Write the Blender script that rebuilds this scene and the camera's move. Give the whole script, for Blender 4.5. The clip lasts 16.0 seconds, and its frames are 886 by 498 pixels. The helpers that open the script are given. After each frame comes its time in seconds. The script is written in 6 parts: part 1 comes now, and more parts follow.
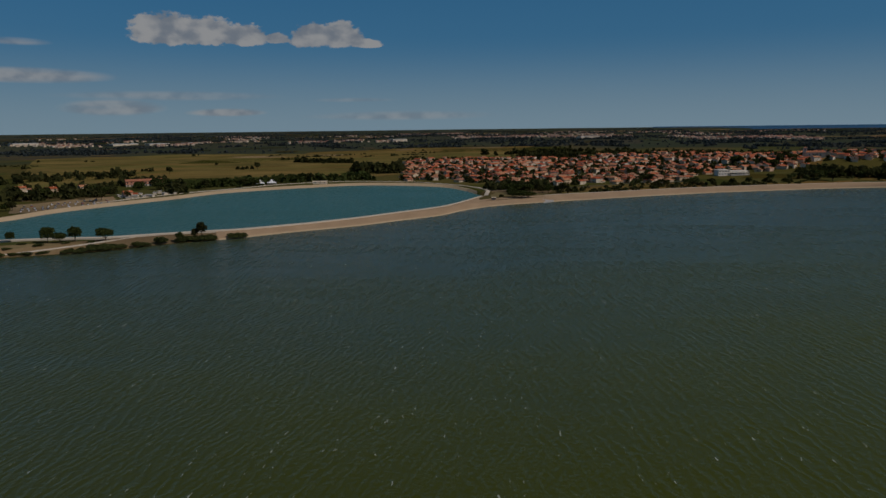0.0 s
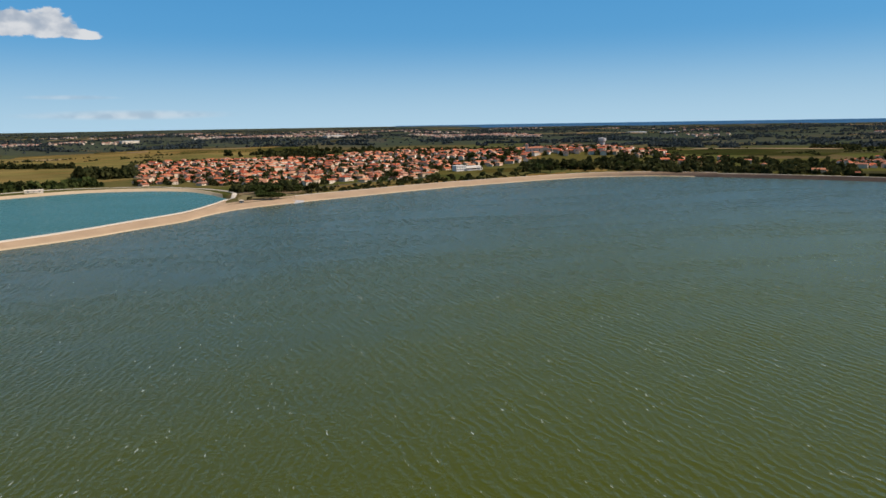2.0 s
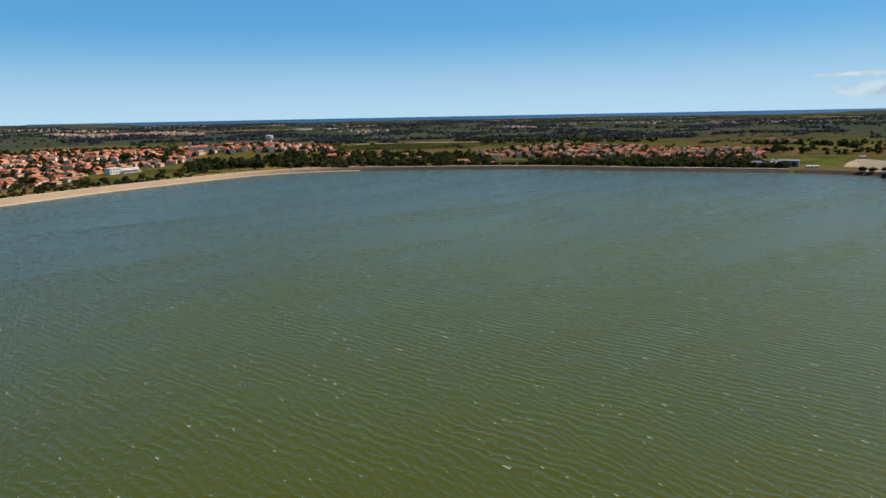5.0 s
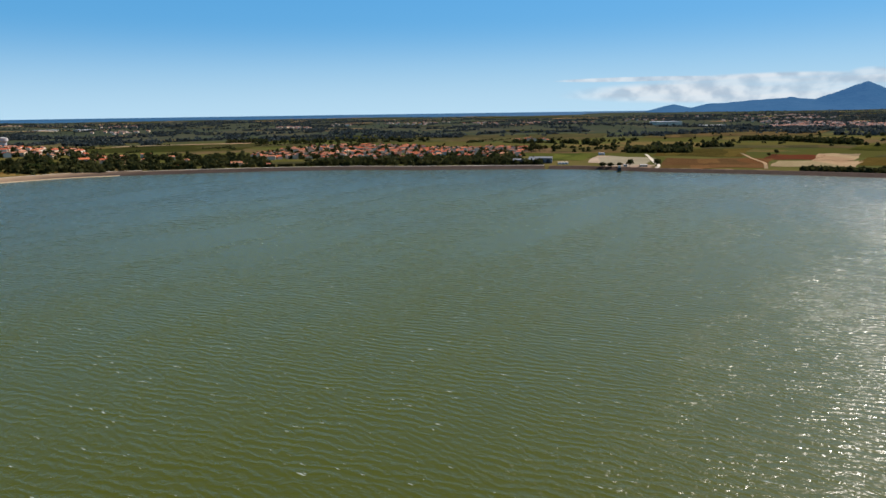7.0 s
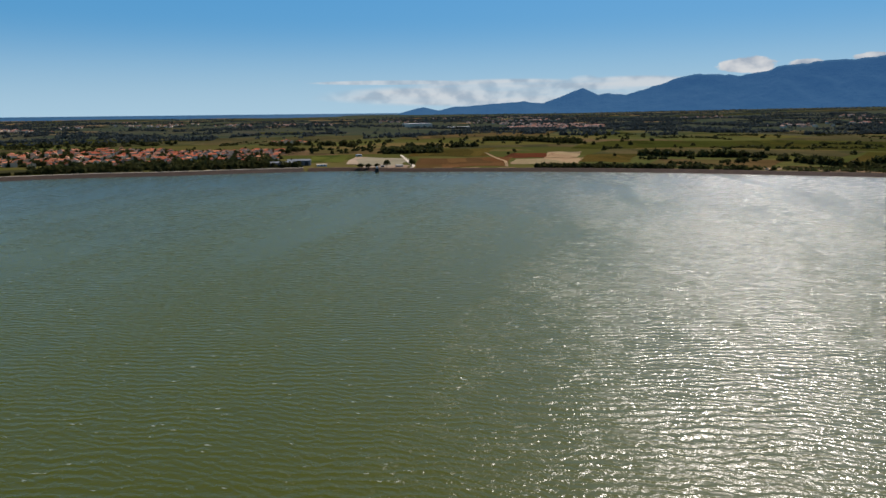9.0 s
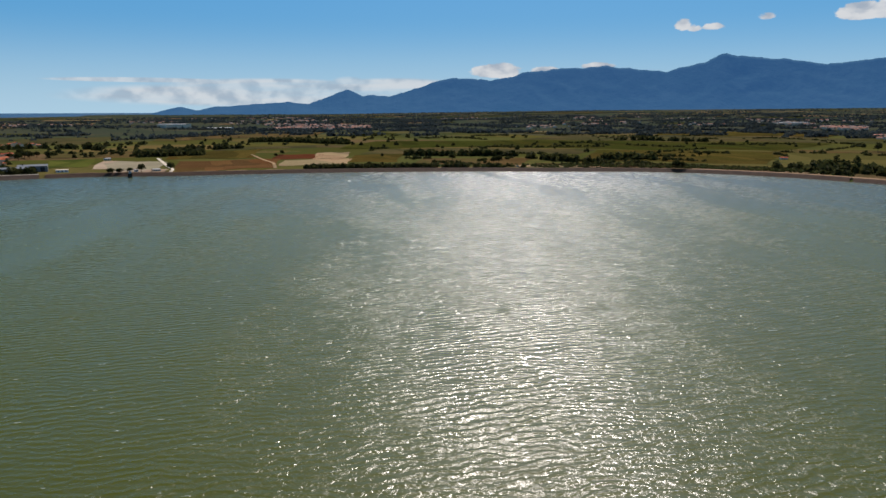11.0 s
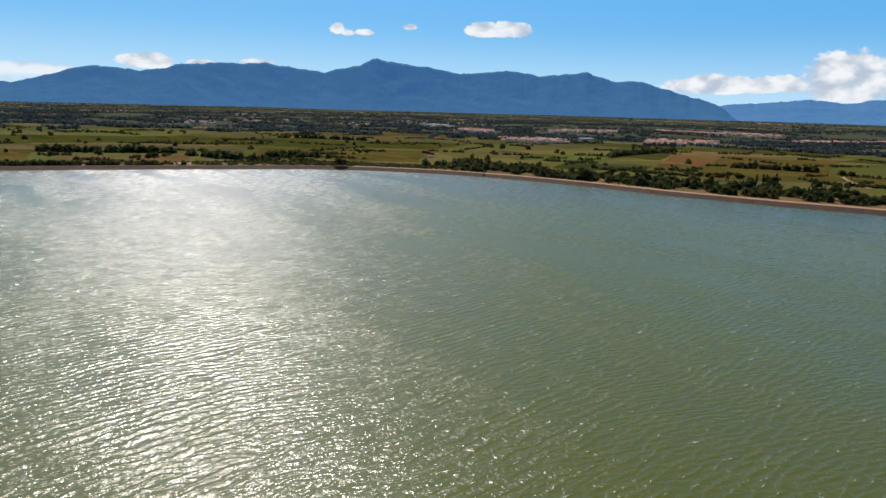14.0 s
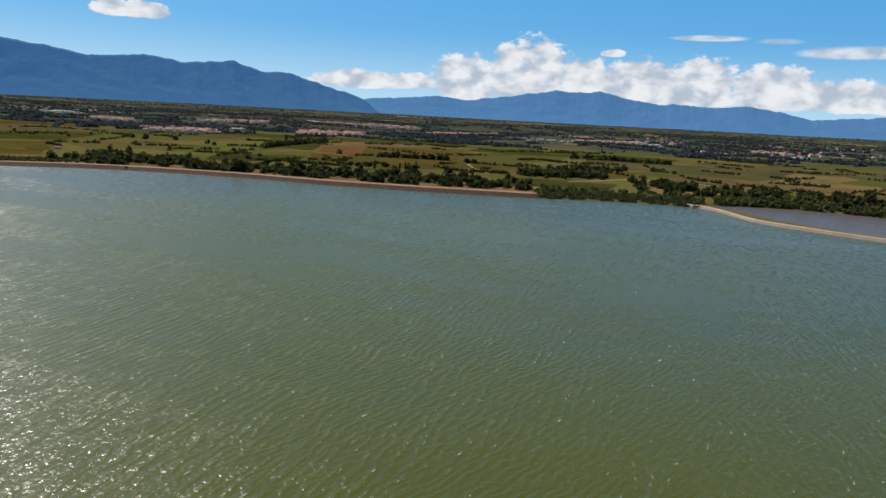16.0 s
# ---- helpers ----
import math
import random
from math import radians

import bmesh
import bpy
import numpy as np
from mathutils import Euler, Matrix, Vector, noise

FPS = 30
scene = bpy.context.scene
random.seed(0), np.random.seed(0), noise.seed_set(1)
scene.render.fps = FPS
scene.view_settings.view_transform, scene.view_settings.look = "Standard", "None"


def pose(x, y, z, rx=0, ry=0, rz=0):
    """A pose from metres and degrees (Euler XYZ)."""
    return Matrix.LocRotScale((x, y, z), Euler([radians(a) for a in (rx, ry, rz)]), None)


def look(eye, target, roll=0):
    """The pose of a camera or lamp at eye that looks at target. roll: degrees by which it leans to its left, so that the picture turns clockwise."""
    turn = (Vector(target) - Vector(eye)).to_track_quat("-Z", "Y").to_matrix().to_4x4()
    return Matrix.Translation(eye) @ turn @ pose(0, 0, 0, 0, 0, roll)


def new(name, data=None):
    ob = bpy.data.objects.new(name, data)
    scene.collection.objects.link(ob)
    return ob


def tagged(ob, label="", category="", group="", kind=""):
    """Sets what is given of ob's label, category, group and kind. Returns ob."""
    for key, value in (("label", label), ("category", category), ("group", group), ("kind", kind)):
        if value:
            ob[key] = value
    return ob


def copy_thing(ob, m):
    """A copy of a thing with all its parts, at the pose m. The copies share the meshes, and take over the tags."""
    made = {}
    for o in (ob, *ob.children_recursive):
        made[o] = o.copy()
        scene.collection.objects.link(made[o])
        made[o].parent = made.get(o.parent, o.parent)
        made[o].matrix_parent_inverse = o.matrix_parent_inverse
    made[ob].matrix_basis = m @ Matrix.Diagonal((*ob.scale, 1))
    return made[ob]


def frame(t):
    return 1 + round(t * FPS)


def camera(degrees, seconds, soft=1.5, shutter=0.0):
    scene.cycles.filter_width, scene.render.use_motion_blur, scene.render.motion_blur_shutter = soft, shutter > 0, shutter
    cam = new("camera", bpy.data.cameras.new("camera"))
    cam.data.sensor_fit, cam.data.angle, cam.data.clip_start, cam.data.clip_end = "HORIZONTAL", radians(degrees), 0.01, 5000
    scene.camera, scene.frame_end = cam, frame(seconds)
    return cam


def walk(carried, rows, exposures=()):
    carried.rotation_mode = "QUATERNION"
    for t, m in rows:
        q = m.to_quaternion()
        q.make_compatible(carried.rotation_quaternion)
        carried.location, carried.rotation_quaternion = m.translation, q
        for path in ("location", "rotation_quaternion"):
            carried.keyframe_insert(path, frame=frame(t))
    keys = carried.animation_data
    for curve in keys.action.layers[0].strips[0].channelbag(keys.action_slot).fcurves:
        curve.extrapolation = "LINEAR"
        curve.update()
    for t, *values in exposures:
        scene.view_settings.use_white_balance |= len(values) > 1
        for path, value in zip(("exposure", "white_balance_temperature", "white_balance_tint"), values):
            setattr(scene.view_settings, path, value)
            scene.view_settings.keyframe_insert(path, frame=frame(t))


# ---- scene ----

# ---------------------------------------------------------------- camera and walk
EYE = (0.0, 0.0, 70.0)


def aim(az, pitch, roll):
    """A pose at EYE that looks along the compass angle az (clockwise from +y)."""
    a, p = radians(az), radians(pitch)
    way = Vector((math.sin(a) * math.cos(p), math.cos(a) * math.cos(p), math.sin(p)))
    return look(EYE, Vector(EYE) + 100 * way, roll)


TURN = (
    (0, 5.10, -10.01, -0.64), (0.5, 9.57, -10.00, -0.64), (1, 15.33, -10.01, -0.72), (1.5, 20.62, -10.13, -0.78),
    (2, 25.78, -10.32, -0.92), (2.5, 30.84, -10.47, -1.07), (3, 35.35, -10.61, -1.11), (3.5, 39.97, -10.73, -1.14),
    (4, 44.24, -10.84, -1.18), (6.5, 66.31, -11.20, -0.87), (7, 71.11, -11.26, -0.83), (7.5, 75.77, -11.26, -0.74),
    (8, 80.29, -11.31, -0.75), (8.5, 85.57, -11.33, -0.72), (9, 91.01, -11.33, -0.61), (9.5, 96.33, -11.33, -0.54),
    (10, 101.83, -11.34, -0.51), (12.5, 121.26, -11.38, 0.73), (13, 126.46, -11.32, 1.02), (13.5, 131.86, -11.23, 1.39),
    (14, 137.67, -11.17, 1.91), (14.5, 144.96, -11.06, 2.12), (15, 151.41, -10.97, 2.61), (15.5, 158.89, -10.84, 2.92),
    (16, 165.98, -10.71, 3.12),
)
cam = camera(65.78, 16.0, soft=1.5)
walk(cam, [(t, aim(az, pitch, roll)) for t, az, pitch, roll in TURN],
     [(0.0, -1.55), (0.1, -1.24), (0.2, -0.92), (0.3, -0.68), (0.4, -0.42), (0.5, -0.22), (1.0, -0.06), (4.0, 0.05), (7.0, 0.15), (7.5, 0.12), (9.0, -0.16), (10.2, -0.18), (12.5, 0.16), (14.0, 0.3), (15.0, 0.32), (15.5, 0.24), (16.0, 0.2)])

# ---------------------------------------------------------------- sky and sun
SUN_AZ, SUN_EL = 120.0, 43.0
SKY = 0.085


def link(tree, a, b):
    tree.links.new(a, b)


def num(tree, op, a, b=None, c=None, clamp=False):
    """A math node; a, b and c are sockets or numbers."""
    n = tree.nodes.new("ShaderNodeMath")
    n.operation, n.use_clamp = op, clamp
    for i, v in enumerate((a, b, c)):
        if v is None:
            continue
        if isinstance(v, (int, float)):
            n.inputs[i].default_value = v
        else:
            link(tree, v, n.inputs[i])
    return n.outputs[0]


def smooth(tree, v, lo, hi, to_lo=0.0, to_hi=1.0):
    n = tree.nodes.new("ShaderNodeMapRange")
    n.interpolation_type = "SMOOTHSTEP"
    link(tree, v, n.inputs[0])
    for i, x in enumerate((lo, hi, to_lo, to_hi)):
        n.inputs[1 + i].default_value = x
    return n.outputs[0]


def noise_at(tree, vector, scale, detail=4.0, rough=0.55, distort=0.0):
    n = tree.nodes.new("ShaderNodeTexNoise")
    link(tree, vector, n.inputs["Vector"])
    n.inputs["Scale"].default_value, n.inputs["Detail"].default_value = scale, detail
    n.inputs["Roughness"].default_value, n.inputs["Distortion"].default_value = rough, distort
    return n.outputs["Fac"]


def combine(tree, x, y, z=0.0):
    n = tree.nodes.new("ShaderNodeCombineXYZ")
    for i, v in enumerate((x, y, z)):
        if isinstance(v, (int, float)):
            n.inputs[i].default_value = v
        else:
            link(tree, v, n.inputs[i])
    return n.outputs[0]


def mix(tree, fac, a, b, blend="MIX"):
    n = tree.nodes.new("ShaderNodeMix")
    n.data_type, n.blend_type = "RGBA", blend
    for i, v in ((0, fac), (6, a), (7, b)):
        if isinstance(v, (int, float)):
            n.inputs[i].default_value = v
        elif isinstance(v, tuple):
            n.inputs[i].default_value = (*v, 1.0)
        else:
            link(tree, v, n.inputs[i])
    return n.outputs[2]


def make_world():
    world = bpy.data.worlds.new("sky")
    scene.world = world
    world.use_nodes = True
    tree = world.node_tree
    tree.nodes.clear()
    out, back = tree.nodes.new("ShaderNodeOutputWorld"), tree.nodes.new("ShaderNodeBackground")
    sky = tree.nodes.new("ShaderNodeTexSky")
    sky.sky_type, sky.sun_disc = "NISHITA", False
    sky.sun_elevation, sky.sun_rotation = radians(SUN_EL), radians(SUN_AZ)
    sky.altitude, sky.air_density, sky.dust_density, sky.ozone_density = 100, 1.0, 0.35, 2.2
    coords = tree.nodes.new("ShaderNodeTexCoord")
    split = tree.nodes.new("ShaderNodeSeparateXYZ")
    link(tree, coords.outputs["Generated"], split.inputs[0])
    x, y, z = split.outputs
    az = num(tree, "MULTIPLY", num(tree, "ARCTAN2", num(tree, "MULTIPLY", y, -1.0), x), 57.2958)
    el = num(tree, "MULTIPLY", num(tree, "ARCSINE", z), 57.2958)
    # compass angle less 90, height, half width, half height, weight (all in degrees)
    cumulus = (
        (-106.2, 7.13, 2.9, 1.85, 1.0), (-103.2, 7.1, 3.2, 1.75, 1.0), (-100.4, 7.0, 2.6, 1.3, 1.0), (-97.9, 6.95, 1.6, 0.7, 0.9),
        (-95.2, 7.0, 2.2, 1.6, 1.0), (-93.0, 7.0, 2.2, 1.65, 1.0), (-91.0, 6.6, 1.7, 0.55, 0.9),
        (24.6, 3.0, 2.7, 0.95, 1.0), (28.3, 3.1, 1.6, 0.5, 0.9), (32.5, 3.4, 1.7, 0.42, 0.9),
        (38.7, 6.2, 0.75, 0.75, 0.72), (39.5, 6.0, 0.7, 0.45, 0.6), (40.9, 6.05, 1.2, 0.42, 0.62), (44.4, 6.6, 0.75, 0.5, 0.68), (50.4, 6.5, 1.9, 1.0, 1.0), (52.4, 6.5, 2.3, 1.05, 1.0),
        (68.5, 2.6, 5.0, 1.2, 1.0), (72.5, 2.7, 3.5, 1.0, 1.0), (77.0, 2.9, 3.6, 2.9, 1.0), (82.2, 3.2, 4.4, 4.35, 1.0), (86.5, 3.0, 3.4, 3.0, 1.0), (88.6, 5.7, 1.2, 0.5, 0.9),
        (91.0, 3.0, 4.2, 3.0, 1.0), (95.2, 3.0, 4.0, 3.2, 1.0), (100.5, 2.9, 4.5, 2.7, 1.0), (105.0, 2.7, 5.0, 1.9, 1.0), (110.0, 2.5, 6.0, 1.6, 1.0), (108.5, 6.0, 2.6, 0.9, 0.75))
    thin = (
        (-115.5, 3.9, 6.5, 0.7, 0.8), (-115.7, 6.2, 2.4, 0.35, 0.45), (-110.0, 1.7, 4.0, 0.8, 0.7), (-102.0, 1.35, 3.4, 0.4, 0.7), (-106, 2.6, 9.0, 0.5, 0.4), (-88, 1.0, 9.0, 0.5, 0.4), (-92, 2.3, 4.0, 0.25, 0.3),
        (-3.0, 2.33, 7.2, 0.24, 1.0), (6.5, 1.9, 9.5, 0.75, 1.0), (6.0, 1.2, 16.0, 1.2, 1.0), (16.0, 2.1, 6.0, 0.6, 0.9), (12.5, 2.3, 1.6, 0.5, 0.8),
        (95.6, 7.0, 3.2, 0.3, 0.8), (105.5, 6.0, 4.4, 0.6, 0.8), (100.5, 6.8, 2.0, 0.3, 0.4))

    def cover_of(shapes, flat_base):
        cover = None
        for a, e, w, h, weight in shapes:
            u = num(tree, "MULTIPLY", num(tree, "SUBTRACT", az, a), 1 / w)
            d = num(tree, "SUBTRACT", el, e)
            v = num(tree, "MAXIMUM", num(tree, "MULTIPLY", d, 1 / h), num(tree, "MULTIPLY", d, -flat_base / h))
            q = num(tree, "MULTIPLY_ADD", u, u, num(tree, "MULTIPLY", v, v))
            env = num(tree, "MULTIPLY", num(tree, "SUBTRACT", 1.0, q, clamp=True), weight)
            cover = env if cover is None else num(tree, "MAXIMUM", cover, env)
        return cover

    cover, veil = cover_of(cumulus, 2.0), cover_of(thin, 1.3)
    place = combine(tree, az, num(tree, "MULTIPLY", el, 1.5))
    lumps = noise_at(tree, place, 0.58, 6.0, 0.46, 0.2)
    above = noise_at(tree, combine(tree, num(tree, "ADD", az, 0.35), num(tree, "MULTIPLY_ADD", el, 1.5, 0.8)), 0.62, 3.0, 0.45, 0.2)
    body = num(tree, "ADD", num(tree, "MULTIPLY", cover, 1.35), num(tree, "MULTIPLY", num(tree, "SUBTRACT", lumps, 0.52), 1.7))
    tufts = noise_at(tree, place, 2.3, 4.0, 0.5, 0.3)
    body = num(tree, "MULTIPLY_ADD", num(tree, "SUBTRACT", tufts, 0.5), 0.85, body)
    dense = num(tree, "MULTIPLY", smooth(tree, body, 0.24, 0.62), smooth(tree, cover, 0.0, 0.14))
    streak = noise_at(tree, combine(tree, num(tree, "MULTIPLY", az, 0.05), num(tree, "MULTIPLY", el, 0.8)), 1.4, 5.0, 0.5, 0.2)
    wisp = num(tree, "MULTIPLY", num(tree, "MULTIPLY", smooth(tree, veil, 0.0, 0.6), smooth(tree, streak, 0.15, 0.60)), 0.80)
    shade = smooth(tree, num(tree, "SUBTRACT", above, lumps), -0.20, 0.24)
    white = mix(tree, shade, (0.74 / SKY, 0.75 / SKY, 0.77 / SKY), (0.40 / SKY, 0.46 / SKY, 0.55 / SKY))
    dense = num(tree, "MAXIMUM", dense, wisp)
    vivid = tree.nodes.new("ShaderNodeHueSaturation")
    vivid.inputs["Saturation"].default_value = 1.6
    vivid.inputs["Hue"].default_value = 0.508
    link(tree, sky.outputs[0], vivid.inputs["Color"])
    soft = tree.nodes.new("ShaderNodeHueSaturation")
    soft.inputs["Saturation"].default_value, soft.inputs["Value"].default_value = 0.85, 1.05
    link(tree, sky.outputs[0], soft.inputs["Color"])
    # paler overhead; clear blue air, and pale haze low over the horizon
    air = mix(tree, smooth(tree, el, 20.0, 42.0), vivid.outputs[0], soft.outputs[0])
    air = mix(tree, smooth(tree, el, 3.0, 30.0, 0.8, 0.0), air, (0.100 / SKY, 0.37 / SKY, 0.71 / SKY))
    air = mix(tree, smooth(tree, el, -1.5, 7.5, 0.95, 0.0), air, (0.47 / SKY, 0.68 / SKY, 0.83 / SKY))
    colour = mix(tree, num(tree, "MULTIPLY", dense, 0.96), air, white)
    link(tree, colour, back.inputs["Color"])
    back.inputs["Strength"].default_value = SKY
    link(tree, back.outputs[0], out.inputs[0])


make_world()


def polar(az, r, z=0.0):
    a = radians(az)
    return Vector((r * math.sin(a), r * math.cos(a), z))


sun = new("sun", bpy.data.lights.new("sun", "SUN"))
sun.data.energy, sun.data.angle, sun.data.color = 5.0, radians(0.53), (1.0, 0.905, 0.85)
sun.matrix_world = look(polar(SUN_AZ, 100 * math.cos(radians(SUN_EL)), 100 * math.sin(radians(SUN_EL))), (0, 0, 0))

# ---------------------------------------------------------------- materials


def material(name):
    m = bpy.data.materials.new(name)
    m.use_nodes = True
    tree = m.node_tree
    return m, tree, tree.nodes["Principled BSDF"]


def where(tree, scale=(1, 1, 1), turn=0.0):
    """World-size coordinates (objects are unscaled), turned and stretched."""
    c, m = tree.nodes.new("ShaderNodeTexCoord"), tree.nodes.new("ShaderNodeMapping")
    link(tree, c.outputs["Object"], m.inputs[0])
    m.inputs["Rotation"].default_value[2] = radians(turn)
    m.inputs["Scale"].default_value = scale
    return m.outputs[0]


def ramp(tree, fac, stops):
    n = tree.nodes.new("ShaderNodeValToRGB")
    link(tree, fac, n.inputs[0])
    e = n.color_ramp.elements
    while len(e) < len(stops):
        e.new(0.5)
    for el, (p, c) in zip(e, stops):
        el.position, el.color = p, (*c, 1.0)
    return n.outputs[0]


def bump(tree, bsdf, height, distance, strength=1.0):
    n = tree.nodes.new("ShaderNodeBump")
    n.inputs["Distance"].default_value, n.inputs["Strength"].default_value = distance, strength
    link(tree, height, n.inputs["Height"])
    link(tree, n.outputs[0], bsdf.inputs["Normal"])


def rough_stuff(name, dark, light, big=0.05, fine=1.5, rough=0.9, relief=0.1, vary="", spec=0.06):
    """A dull natural surface: two tones in patches and grain, and a third source of variety per object or per piece."""
    m, tree, bsdf = material(name)
    p = where(tree)
    a, b = noise_at(tree, p, big, 4), noise_at(tree, p, fine, 5)
    fac = num(tree, "ADD", num(tree, "MULTIPLY", a, 0.6), num(tree, "MULTIPLY", b, 0.4))
    if vary:
        n = tree.nodes.new("ShaderNodeObjectInfo" if vary == "object" else "ShaderNodeNewGeometry")
        v = n.outputs["Random" if vary == "object" else "Random Per Island"]
        fac = num(tree, "ADD", fac, num(tree, "MULTIPLY", num(tree, "SUBTRACT", v, 0.5), 0.35))
    link(tree, ramp(tree, fac, ((0.3, dark), (0.7, light))), bsdf.inputs["Base Color"])
    bsdf.inputs["Roughness"].default_value = rough
    bsdf.inputs["Specular IOR Level"].default_value = spec
    if relief:
        bump(tree, bsdf, b, relief)
    return m


def varied(name, stops, rough=0.85, source="object", fine=2.0, grime=0.25, relief=0.0):
    """One tone per object (or per piece) out of a scale, with grain and grime."""
    m, tree, bsdf = material(name)
    n = tree.nodes.new("ShaderNodeObjectInfo" if source == "object" else "ShaderNodeNewGeometry")
    v = n.outputs["Random" if source == "object" else "Random Per Island"]
    p = where(tree)
    g = noise_at(tree, p, fine, 4)
    base = ramp(tree, v, stops)
    colour = mix(tree, num(tree, "MULTIPLY", g, grime * 2), base, (0.12, 0.10, 0.08), "MULTIPLY")
    link(tree, colour, bsdf.inputs["Base Color"])
    bsdf.inputs["Roughness"].default_value = rough
    bsdf.inputs["Specular IOR Level"].default_value = 0.05
    if relief:
        bump(tree, bsdf, g, relief)
    return m


def water(name, deep, pale, wave=1.0, rough=0.36, foam=True, mirror=0.88):
    """Wind-blown water: crests across the wind, faint lanes along it, murky body colour, white flecks."""
    m, tree, bsdf = material(name)
    # x runs with the wind, along the compass angle 101
    along = where(tree, (1, 1, 1), 11.0)

    def stretched(sx, sy, turn=0.0):
        n = tree.nodes.new("ShaderNodeMapping")
        n.vector_type = "TEXTURE"
        link(tree, along, n.inputs[0])
        n.inputs["Rotation"].default_value[2] = radians(turn)
        n.inputs["Scale"].default_value = (1 / sx, 1 / sy, 1.0)
        return n.outputs[0]

    def train(length, turn, wobble):
        """Rows of wind waves, a given number of metres from crest to crest, that bend and break off."""
        n = tree.nodes.new("ShaderNodeTexWave")
        n.wave_type, n.bands_direction, n.wave_profile = "BANDS", "X", "SIN"
        link(tree, stretched(1.0, 0.75, turn), n.inputs["Vector"])
        n.inputs["Scale"].default_value = 0.314 / length
        n.inputs["Distortion"].default_value, n.inputs["Detail"].default_value = wobble, 3.0
        n.inputs["Detail Scale"].default_value, n.inputs["Detail Roughness"].default_value = 1.1, 0.6
        return n.outputs["Fac"]

    # two trains of wind waves that cross at a small angle, with short chop on top; heights in metres
    first, second = train(3.0, 9.0, 8.0), train(2.2, -14.0, 8.0)
    chop = noise_at(tree, stretched(0.85, 0.75), 0.9, 3.0, 0.6, 0.3)
    sets = noise_at(tree, stretched(1.0, 0.45), 0.085, 2.0, 0.5, 0.3)
    gust = noise_at(tree, stretched(0.24, 1.0), 0.024, 2.0, 0.5, 0.6)
    patch = noise_at(tree, along, 0.0032, 3.0, 0.5, 0.8)
    # olive in the middle; towards the shores a painted sky reflection makes the colour bluer
    from_middle = tree.nodes.new("ShaderNodeVectorMath")
    from_middle.operation = "DISTANCE"
    link(tree, along, from_middle.inputs[0])
    from_middle.inputs[1].default_value = (250.0, -35.0, 0.0)
    sky_tint_fade = smooth(tree, num(tree, "MULTIPLY_ADD", num(tree, "SUBTRACT", patch, 0.5), 420.0, from_middle.outputs["Value"]), 210, 560, 1.0, 0.0)
    body = mix(tree, num(tree, "MULTIPLY_ADD", gust, 0.16, num(tree, "SUBTRACT", sky_tint_fade, 0.08), clamp=True), deep, pale)
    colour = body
    height = num(tree, "ADD", num(tree, "MULTIPLY", num(tree, "POWER", first, 1.6), smooth(tree, sets, 0.35, 0.62, 0.08, 0.24)),
                 num(tree, "MULTIPLY", second, smooth(tree, sets, 0.38, 0.65, 0.13, 0.05)))
    if foam:
        # whitecaps break here and there on the highest crests
        torn = noise_at(tree, stretched(1.0, 0.25), 1.0, 3.0, 0.6, 0.4)
        f = num(tree, "MULTIPLY", smooth(tree, torn, 0.64, 0.68), smooth(tree, height, 0.17, 0.22))
        colour = mix(tree, num(tree, "MULTIPLY", f, 0.55), body, (0.55, 0.60, 0.52))
    height = num(tree, "ADD", height, num(tree, "MULTIPLY", chop, 0.34))
    # cat's-paws: groups of steeper or flatter waves
    paws = noise_at(tree, stretched(1.0, 0.34), 0.30, 3.0, 0.62, 0.3)
    height = num(tree, "MULTIPLY", height, smooth(tree, paws, 0.36, 0.64, 0.80, 1.16))
    height = num(tree, "MULTIPLY", height, smooth(tree, gust, 0.33, 0.66, 0.70, 1.25))
    ripple = tree.nodes.new("ShaderNodeBump")
    ripple.inputs["Distance"].default_value = 1.0 * wave
    link(tree, height, ripple.inputs["Height"])
    tree.nodes.remove(bsdf)
    # the murky body scatters light evenly; the rippled skin mirrors sky and sun
    under, skin = tree.nodes.new("ShaderNodeBsdfDiffuse"), tree.nodes.new("ShaderNodeBsdfPrincipled")
    both, dull, total = tree.nodes.new("ShaderNodeMixShader"), tree.nodes.new("ShaderNodeBsdfDiffuse"), tree.nodes.new("ShaderNodeAddShader")
    dull.inputs["Color"].default_value = (0, 0, 0, 1)
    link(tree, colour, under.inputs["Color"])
    # lanes and paws, where the skin is rougher or calmer
    calm = num(tree, "MULTIPLY_ADD", gust, 0.20, rough - 0.10)
    link(tree, num(tree, "ADD", calm, smooth(tree, paws, 0.36, 0.64, -0.05, 0.06)), skin.inputs["Roughness"])
    skin.inputs["IOR"].default_value = 1.333
    skin.inputs["Base Color"].default_value = (0, 0, 0, 1)
    link(tree, ripple.outputs[0], skin.inputs["Normal"])
    # wave fronts hide one another, so that only part of the skin mirrors
    link(tree, num(tree, "MULTIPLY", smooth(tree, paws, 0.36, 0.66, 0.95, 1.07), mirror, clamp=True), both.inputs[0])
    link(tree, dull.outputs[0], both.inputs[1])
    link(tree, under.outputs[0], total.inputs[0])
    # a broad soft sheen from the finest ripples lies over the sharper glints
    sheen, lobes = tree.nodes.new("ShaderNodeBsdfPrincipled"), tree.nodes.new("ShaderNodeMixShader")
    sheen.inputs["Base Color"].default_value = (0, 0, 0, 1)
    sheen.inputs["IOR"].default_value = 1.333
    sheen.inputs["Roughness"].default_value = rough + 0.28
    lobes.inputs[0].default_value = 0.22
    link(tree, skin.outputs[0], lobes.inputs[1])
    link(tree, sheen.outputs[0], lobes.inputs[2])
    link(tree, lobes.outputs[0], both.inputs[2])
